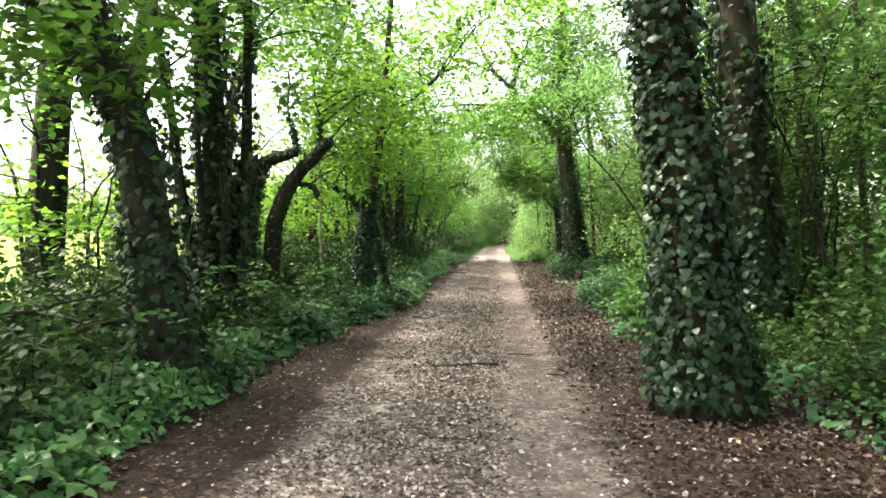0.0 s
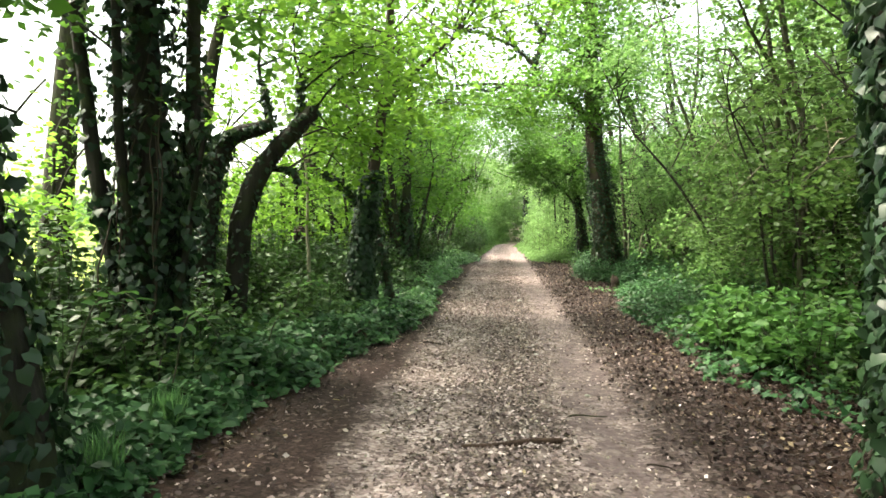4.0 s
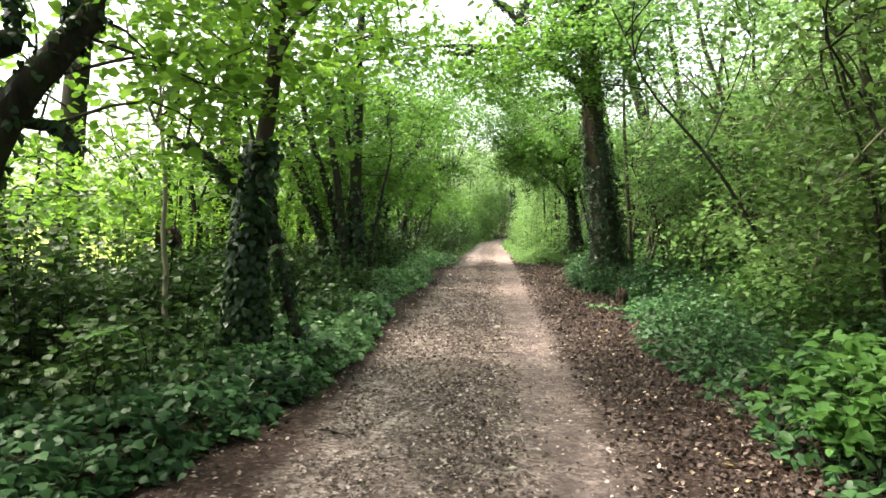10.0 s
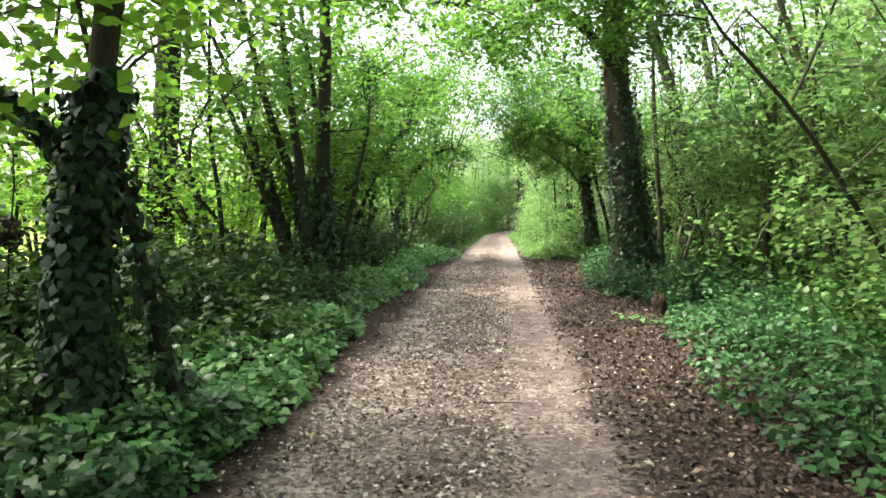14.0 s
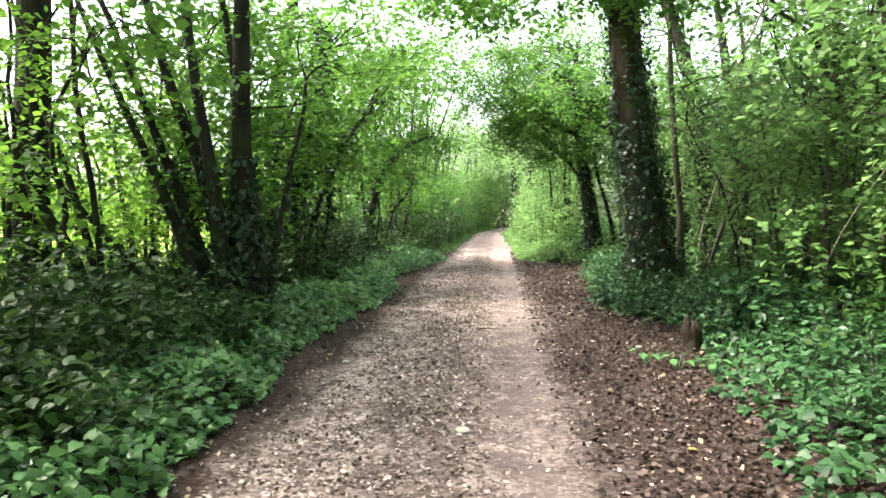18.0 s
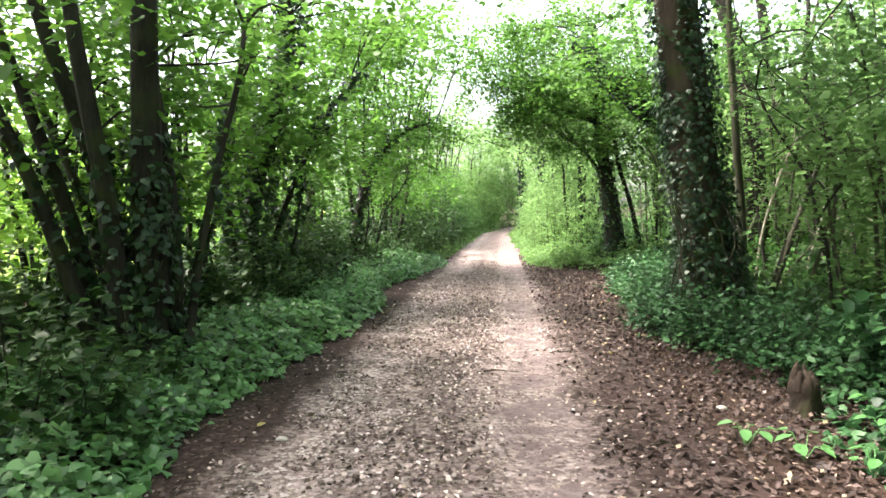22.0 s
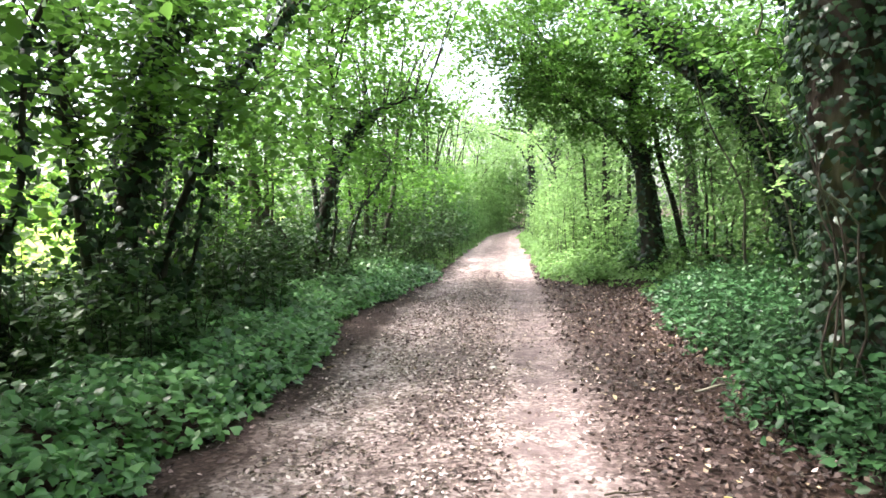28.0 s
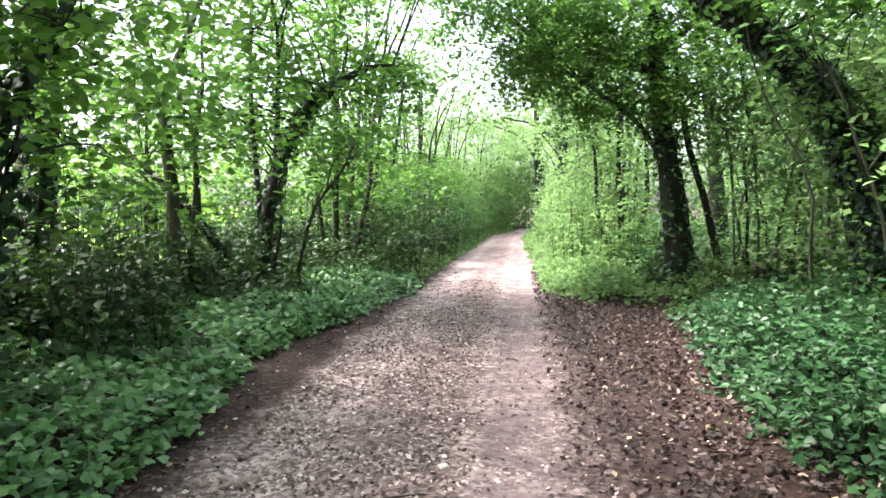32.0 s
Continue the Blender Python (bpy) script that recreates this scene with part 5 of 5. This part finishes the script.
scatter("leaf_litter", "brown fallen leaves beside the track", 52000, lambda y: centre(y) + 0.95 + rng.beta(1.6, 1.3, len(y)) * (right_edge(y) - centre(y) - 0.3), -1, 36, LITTER, 0.044, KITE, 0.03, 0.5, power=1.15)
scatter("leaf_litter", "brown fallen leaves along the ivy edge", 6500, lambda y: left_edge(y) + rng.beta(1.1, 2.2, len(y)) * 0.9 - 0.1, -1, 36, LITTER, 0.038, OVAL, 0.02, 0.4)
def off_wheel(y, left, mid, wide):
    """Across the track: a share on the left wheel line, the rest about the middle, seldom on the smooth right wheel line."""
    d = np.where(rng.uniform(0, 1, len(y)) < left, rng.normal(-0.76, 0.2, len(y)), rng.normal(mid, wide, len(y)))
    d = np.where(d < -1.08, -2.16 - d, d)
    # crumbs lie in drifts
    d = np.where(wave(d, y, 4.5, 31) + 0.5 * wave(d, y, 12.0, 32) > -0.12, d, rng.normal(mid, wide, len(y)))
    return centre(y) + np.where((d > 0.45) & (d < 0.86) & (rng.uniform(0, 1, len(y)) < 0.78), d - 0.62, d)


scatter("leaf_crumbs", "small dead leaf fragments strewn on the gravel", 14000, lambda y: off_wheel(y, 0.12, -0.02, 0.5), -1, 34, LITTER, 0.032, KITE, 0.012, 0.4)
scatter("leaf_crumbs", "pale dry leaf fragments trodden into the gravel", 38000, lambda y: off_wheel(y, 0.45, -0.1, 0.6), -1, 30, FLAKE, 0.037, KITE, 0.014, 0.5)
scatter("leaf_litter", "pale dry leaf scraps along the track edges", 2600, lambda y: np.where(rng.uniform(0, 1, len(y)) < 0.25, left_edge(y) + 0.15 + rng.beta(1.1, 2.5, len(y)) * 0.6, centre(y) + 1.0 + rng.uniform(0, 1, len(y)) * (right_edge(y) - centre(y) - 0.9)), -1, 34, FLAKE, 0.034, KITE, 0.02, 0.35)
PEBBLE = (np.array([[-.5, -.4, 0], [.5, -.3, 0], [.4, .5, 0], [-.4, .4, 0], [.0, .05, .38]]), np.array([[0, 1, 4], [1, 2, 4], [2, 3, 4], [3, 0, 4]]))
scatter("gravel", "pale crushed stone on the track", 14000, lambda y: centre(y) + 0.05 + np.clip(rng.normal(0, 0.58, len(y)), -1.15, 1.15), -1, 34, STONE, 0.02, PEBBLE, 0.001, 0.35, "gravel")

# ---- single things ----
stick = thing("fallen_stick", "dark fallen stick lying across the gravel track", "stick")
ln = np.array([(-0.80, 7.15, 0.02), (-0.62, 7.17, 0.025), (-0.42, 7.25, 0.02), (-0.30, 7.32, 0.03), (-0.12, 7.36, 0.025)])
part("branch", *tube(wander(ln, 9, 0.006), [0.017, 0.024, 0.028, 0.026, 0.018], 8, 0.18), WOOD_DEAD, stick, smooth=True)

stump = thing("tree_stump", "short dark broken stump in the leaf litter", "stump")
sl = wander([(1.93, 19.2, -0.05), (1.92, 19.2, 0.12), (1.905, 19.2, 0.26)], 9, 0.006)
part("bole", *tube(sl, [0.16, 0.12, 0.105, 0.10, 0.09], 18, 0.2), BARK_STUMP, stump, smooth=True)
for k in range(7):
    a = 2 * math.pi * k / 7 + 0.3
    px, py, up = 1.905 + 0.062 * math.cos(a), 19.2 + 0.062 * math.sin(a), 0.03 + 0.09 * (0.5 + 0.5 * math.cos(a - 2.2))
    part("splinter", *tube(np.array([(px, py, 0.2), (px * 0.97 + 1.905 * 0.03, py, 0.26 + up * 0.5), (px * 0.9 + 1.905 * 0.1, py, 0.27 + up)]), [0.042, 0.034, 0.012], 6, 0.2), BARK_STUMP, stump, smooth=True)

# dead white branch standing among the shrubs
snag = thing("dead_branch", "bare bleached branch standing among shrubs", "branch")
for pts, r0, r1 in [([(4.9, 11.0, 0.0), (4.85, 11.0, 0.5), (4.8, 11.0, 0.85), (4.55, 11.0, 1.05), (4.2, 11.0, 1.2)], 0.045, 0.015), ([(4.83, 11.0, 0.6), (4.6, 10.9, 0.75), (4.35, 10.9, 0.78)], 0.02, 0.008), ([(4.5, 10.8, 0.0), (4.35, 10.8, 0.5), (4.15, 10.8, 0.8)], 0.02, 0.008)]:
    part("bough", *tube(wander(pts, 9, 0.02), [r0, r1], 7, 0.1), BARK_PALE, snag, smooth=True)

# pale bare rods crossing in the wood behind the broad trunk
for pts, r0 in [([(3.3, 24.4, 0.0), (3.35, 24.4, 0.9), (3.6, 24.5, 1.8), (4.1, 24.6, 2.9), (4.5, 24.6, 4.2)], 0.026),
                ([(4.6, 24.8, 0.0), (4.35, 24.8, 1.0), (3.9, 24.9, 2.0), (3.3, 25.0, 3.4)], 0.018),
                ([(3.7, 23.9, 0.0), (3.85, 23.9, 0.8), (4.15, 24.0, 1.7), (4.3, 24.0, 2.9)], 0.020),
                ([(4.9, 25.6, 0.0), (4.7, 25.6, 1.4), (4.75, 25.6, 2.6), (4.4, 25.7, 3.7)], 0.024),
                ([(3.5, 26.2, 0.0), (3.8, 26.2, 1.2), (4.5, 26.3, 2.4), (5.4, 26.4, 3.6)], 0.022),
                ([(5.2, 26.8, 0.0), (5.0, 26.8, 1.5), (4.4, 26.9, 2.9), (4.3, 26.9, 4.3)], 0.026),
                ([(3.2, 25.2, 0.0), (3.15, 25.2, 1.2), (3.3, 25.3, 2.4), (3.2, 25.3, 3.8)], 0.018)]:
    rod = thing("hazel_rod", "thin pale bare rod leaning in the wood", "branch", "pale rods in the wood")
    ln = wander(pts, 12, 0.03)
    stem = part("shaft", *tube(ln, [r0, r0 * 0.75, r0 * 0.3], 7, 0.12), BARK_PALE, rod, smooth=True)
    for k in (5, 7, 9):
        tip = ln[k] + np.array([rng.uniform(-0.6, 0.6), rng.uniform(-0.3, 0.1), rng.uniform(0.15, 0.5)])
        part("twig", *tube(wander([ln[k], (ln[k] + tip) / 2 + np.array([0, 0, 0.05]), tip], 6, 0.02), [r0 * 0.4, 0.003], 5, 0.1), BARK_PALE, rod, smooth=True)

# dark dead boughs lying in the hedge foot at the start
for pts, r0, r1 in [([(-4.5, 4.6, 0.12), (-4.0, 4.9, 0.30), (-3.5, 5.2, 0.62), (-3.1, 5.5, 0.75)], 0.045, 0.02), ([(-5.0, 5.4, 0.5), (-4.3, 5.5, 0.75), (-3.6, 5.6, 0.6)], 0.03, 0.012), ([(-4.8, 5.0, 0.9), (-4.2, 5.2, 0.72), (-3.7, 5.3, 0.78), (-3.3, 5.5, 1.0)], 0.022, 0.008), ([(-4.4, 4.4, 0.05), (-4.2, 4.7, 0.6), (-4.25, 4.9, 1.2)], 0.022, 0.008)]:
    bough = thing("fallen_bough", "dark dead bough caught in the hedge foot", "branch", "dead boughs")
    bl = wander(pts, 10, 0.04)
    part("wood", *tube(bl, [r0, r1], 7, 0.15), BARK_DARK, bough, smooth=True)
    for q in (4, 6, 8):
        side = rng.normal(0, 0.22, 3) + np.array([0, 0, 0.12])
        part("twig", *tube(wander([bl[q], bl[q] + side * 0.5 + rng.normal(0, 0.03, 3), bl[q] + side * 1.3], 5, 0.01), [r1 * 0.6, 0.004], 4), BARK_DARK, bough)

# arching bramble shoots over the left verge
for x, y, dx, dy, h in [(-3.2, 3.6, 0.75, -0.1, 0.95), (-2.9, 4.6, 0.7, -0.25, 0.8), (-3.3, 6.6, 0.8, -0.3, 1.0), (-3.0, 7.4, 0.5, -0.3, 0.8), (-2.9, 9.0, 0.5, -0.3, 0.6), (-3.3, 10.8, 0.6, -0.2, 0.7)]:
    shoot = thing("bramble_shoot", "arching bramble shoot with broad leaves", "bramble", "bramble shoots")
    z0 = float(height(x, y))
    line = wander([(x, y, z0 - 0.05), (x + dx * 0.3, y + dy * 0.3, z0 + h * 0.8), (x + dx * 0.7, y + dy * 0.7, z0 + h), (x + dx, y + dy, z0 + h * 0.8)], 12, 0.02)
    part("stem", *tube(line, [0.007, 0.005, 0.003], 5), BARK_STEM, shoot, smooth=True)
    for q in range(4, 12):
        for sgn in (-1, 1):
            a = math.atan2(dy, dx) + sgn * 1.1
            v, f = leaves([tuple(line[q] + np.array([0.05 * math.cos(a), 0.05 * math.sin(a), 0.0]))], [(rng.normal(0, 0.25), rng.normal(0, 0.25), 1)], [rng.uniform(0.07, 0.12)], OVAL, [(math.cos(a), math.sin(a), -0.15)])
            part("leaf", v, f, LEAF_MID, shoot)

# ball of dead leaves hung in the hedge
ball = thing("dead_leaf_ball", "brown ball of dead leaves caught in twigs", "nest")
q = rng.normal(0, 1, (420, 3))
q /= np.linalg.norm(q, axis=1)[:, None]
part("leaf_mass", *leaves(np.array([-4.14, 13.97, 1.34]) + q * rng.uniform(0.03, 0.13, (420, 1)), q + rng.normal(0, 0.4, q.shape), 0.06 * rng.uniform(0.6, 1.2, 420)), LITTER, ball)
part("twig", *tube(wander([(-4.2, 14.0, 0.0), (-4.15, 13.97, 0.7), (-4.14, 13.97, 1.3), (-4.05, 13.95, 2.0)], 8, 0.02), [0.014, 0.006], 5), BARK_DARK, ball)

# pale dead sticks leaning in the wood
for k, (x, y, tx2, tz) in enumerate([(3.9, 27.6, 4.1, 1.5), (4.2, 27.4, 3.9, 1.3), (4.5, 27.8, 4.6, 1.6), (3.5, 27.0, 3.7, 0.9)]):
    st = thing("leaning_stick", "thin pale dead stick leaning in undergrowth", "stick", "dead sticks")
    part("shaft", *tube(wander([(x, y, 0.0), ((x + tx2) / 2, y, tz * 0.5), (tx2, y + 0.1, tz)], 6, 0.02), [0.016, 0.008], 6, 0.1), BARK_PALE, st, smooth=True)

# grass tufts at the foot of the left verge
BLADE = (np.array([[-.03, 0, 0], [.03, 0, 0], [.025, .5, .02], [-.025, .5, .02], [0, 1, .22]]), np.array([[0, 1, 2], [0, 2, 3], [3, 2, 4]]))
for x, y in [(-2.62, 6.0), (-2.75, 6.9), (-2.6, 5.0)]:
    tuft = thing("grass_tuft", "fresh green grass tuft on the verge", "grass", "grass tufts")
    n = 130
    a, r = rng.uniform(0, 6.28, n), rng.uniform(0, 0.13, n)
    foot = np.stack([x + r * np.cos(a), y + r * np.sin(a), np.full(n, float(height(x, y)) + 0.13)], 1)
    lean = np.stack([np.cos(a) * 0.5, np.sin(a) * 0.5, np.ones(n)], 1)
    part("sward", *leaves(foot, np.stack([-np.cos(a), -np.sin(a), np.full(n, 0.5)], 1), 0.28 * rng.uniform(0.5, 1.2, n), BLADE, lean), LEAF_GROUND, tuft)

# pale stick in the leaf litter
dry = thing("fallen_stick", "pale dry stick lying in brown leaf litter", "stick")
part("branch", *tube(wander([(1.12, 23.18, 0.05), (1.3, 23.28, 0.06), (1.5, 23.42, 0.09)], 7, 0.008), [0.013, 0.012, 0.007], 6, 0.12), BARK_PALE, dry, smooth=True)

# twigs fallen on the track and its edges
for k in range(26):
    y = 1.5 + k * 1.05 + rng.uniform(-0.3, 0.3)
    x = float(centre(y)) + (rng.uniform(0.9, 1.7) if k % 3 else rng.uniform(-1.0, 0.9))
    a, ln2 = rng.uniform(-0.7, 0.7), rng.uniform(0.05, 0.2)
    z = float(height(x, y)) + 0.02
    tw = thing("fallen_twig", "thin brown twig lying on the ground", "twig", "fallen twigs")
    part("shaft", *tube(wander([(x - ln2 * math.cos(a), y - ln2 * math.sin(a), z), (x, y + 0.02, z + 0.006), (x + ln2 * math.cos(a), y + ln2 * math.sin(a), z)], 6, 0.01), [0.007, 0.006, 0.003], 5, 0.1), BARK_BROWN, tw, smooth=True)

# single pale stones and yellow leaves on the ground
PALE_STONE = bark_material("pale_stone", (0.3, 0.27, 0.24), (0.55, 0.52, 0.47))
YELLOW_LEAF = leaf_material("yellow_leaf", (0.26, 0.20, 0.06), (0.32, 0.26, 0.08), (0.40, 0.34, 0.15), 0.2)
for k, (x, y, r) in enumerate([(-0.37, 16.34, 0.045), (1.37, 19.31, 0.03), (-1.7, 18.4, 0.03), (0.6, 13.2, 0.022), (-0.2, 10.6, 0.022), (-1.3, 22.4, 0.022), (-0.5, 24.0, 0.03), (0.35, 20.6, 0.02), (-0.9, 5.6, 0.022), (0.2, 8.8, 0.02)]):
    bm = bmesh.new()
    bmesh.ops.create_icosphere(bm, subdivisions=2, radius=r)
    for v in bm.verts:
        v.co = Vector((v.co.x * 1.3, v.co.y, v.co.z * 0.6)) * (1 + 0.25 * noise.noise(v.co * 60 + Vector((k, 0, 0))))
        v.co.z = max(v.co.z, -0.25 * r)
    me = bpy.data.meshes.new("loose_stone")
    bm.to_mesh(me)
    bm.free()
    me.materials.append(PALE_STONE)
    st = tagged(new("loose_stone", me), "pale loose stone lying on the track", "stone", "loose stones")
    st.location = (x, y, float(height(x, y)) + 0.012 + 0.2 * r)
for k in range(9):
    y = 3.0 + k * 2.6
    x = float(right_edge(y)) - rng.uniform(0.1, 1.0) if k % 2 else float(left_edge(y)) + rng.uniform(0.1, 0.8)
    v, f = leaves([(x, y, float(height(x, y)) + 0.035)], [(rng.normal(0, 0.2), rng.normal(0, 0.2), 1)], [0.075])
    tagged(part("fallen_leaf", v, f, YELLOW_LEAF), "single yellow leaf fallen on the ground", "leaf", "fallen yellow leaves")

# broad-leaved weeds by the stump
for k, (x, y) in enumerate([(1.55, 18.3), (1.8, 18.0), (2.15, 18.6), (1.3, 18.55), (2.3, 19.0)]):
    wd = thing("broad_weed", "low weed with broad pale leaves by a stump", "weed", "weeds by the stump")
    z = float(height(x, y))
    for q in range(6):
        a = 2 * math.pi * q / 6 + rng.uniform(-0.3, 0.3)
        rr = rng.uniform(0.07, 0.16)
        tip = (x + rr * math.cos(a), y + rr * math.sin(a), z + rng.uniform(0.08, 0.16))
        part("stalk", *tube(np.array([(x, y, z - 0.02), ((x + tip[0]) / 2, (y + tip[1]) / 2, tip[2]), tip]), [0.004, 0.003], 4), LEAF_GROUND, wd)
        v, f = leaves([tip], [(0.3 * math.cos(a), 0.3 * math.sin(a), 1)], [rng.uniform(0.08, 0.13)], OVAL, [(math.cos(a), math.sin(a), 0)])
        part("leaf", v, f, LEAF_GROUND, wd)

# leafy shrubs filling the far verges down to the ground
for k in range(18):
    y = 33.5 + 1.6 * k
    # the first shrubs get darker leaves in place of shade beneath the hedge
    bush("leafy shrub along the far verge with shade in its colour" if k < 5 else "green leafy shrub along the far verge", float(left_edge(y)) - 0.7 - 0.3 * (k % 2), y, 0.8, 1.1, 1.5 + 0.5 * (k % 3), 40, 13, LEAF_BRAMBLE if k < 5 else LEAF_MID if k < 10 else LEAF_WOOD, 0.10, "verge_shrub", shape=KITE, levels=(1.0, 0.7, 0.4))
    # sunlight on these shrubs is put into a paler leaf colour
    bush("shrub along the far verge with sunlight in its leaf colour", float(right_edge(y)) + 1.5 - 0.4 * (k % 2), y + 0.6, 0.8, 1.1, 1.9 + 0.5 * (k % 3), 40, 13, LEAF_LIT, 0.10, "verge_shrub", shape=KITE, levels=(1.0, 0.7, 0.4))

# ivy mounds on the woodland edge
for x, y, h in [(2.05, 21.7, 0.6), (1.85, 22.4, 0.55), (2.3, 23.3, 0.6), (2.2, 24.3, 0.6), (2.15, 25.3, 0.6), (2.15, 26.3, 0.62), (2.4, 27.3, 0.62), (2.9, 26.1, 0.7), (3.0, 27.4, 0.7), (2.9, 24.9, 0.6), (2.4, 20.6, 0.5), (2.7, 19.6, 0.5)]:
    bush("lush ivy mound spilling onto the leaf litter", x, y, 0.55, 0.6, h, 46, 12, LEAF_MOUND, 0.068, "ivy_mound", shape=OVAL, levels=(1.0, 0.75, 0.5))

# vines hanging on the trunks
for x, y, z, dx, n in [(-3.8, 8.55, 3.4, 0.28, 9), (2.0, 22.3, 2.2, -0.2, 6)]:
    vine = thing("climbing_vine", "thin brown climbing stems against a trunk", "vine", "climbing vines")
    for k in range(n):
        ax = x + rng.uniform(-0.35, 0.35)
        part("vine_stem", *tube(wander([(ax, y - rng.uniform(0.05, 0.3), 0.0), (ax + rng.uniform(-0.15, 0.15), y - 0.15, z * 0.35), (ax + dx * 0.4 + rng.uniform(-0.15, 0.15), y - 0.12, z * 0.7), (ax + dx, y, z * rng.uniform(0.7, 1.0))], 14, 0.07), [0.011, 0.008, 0.004], 5), BARK_BROWN, vine, smooth=True)
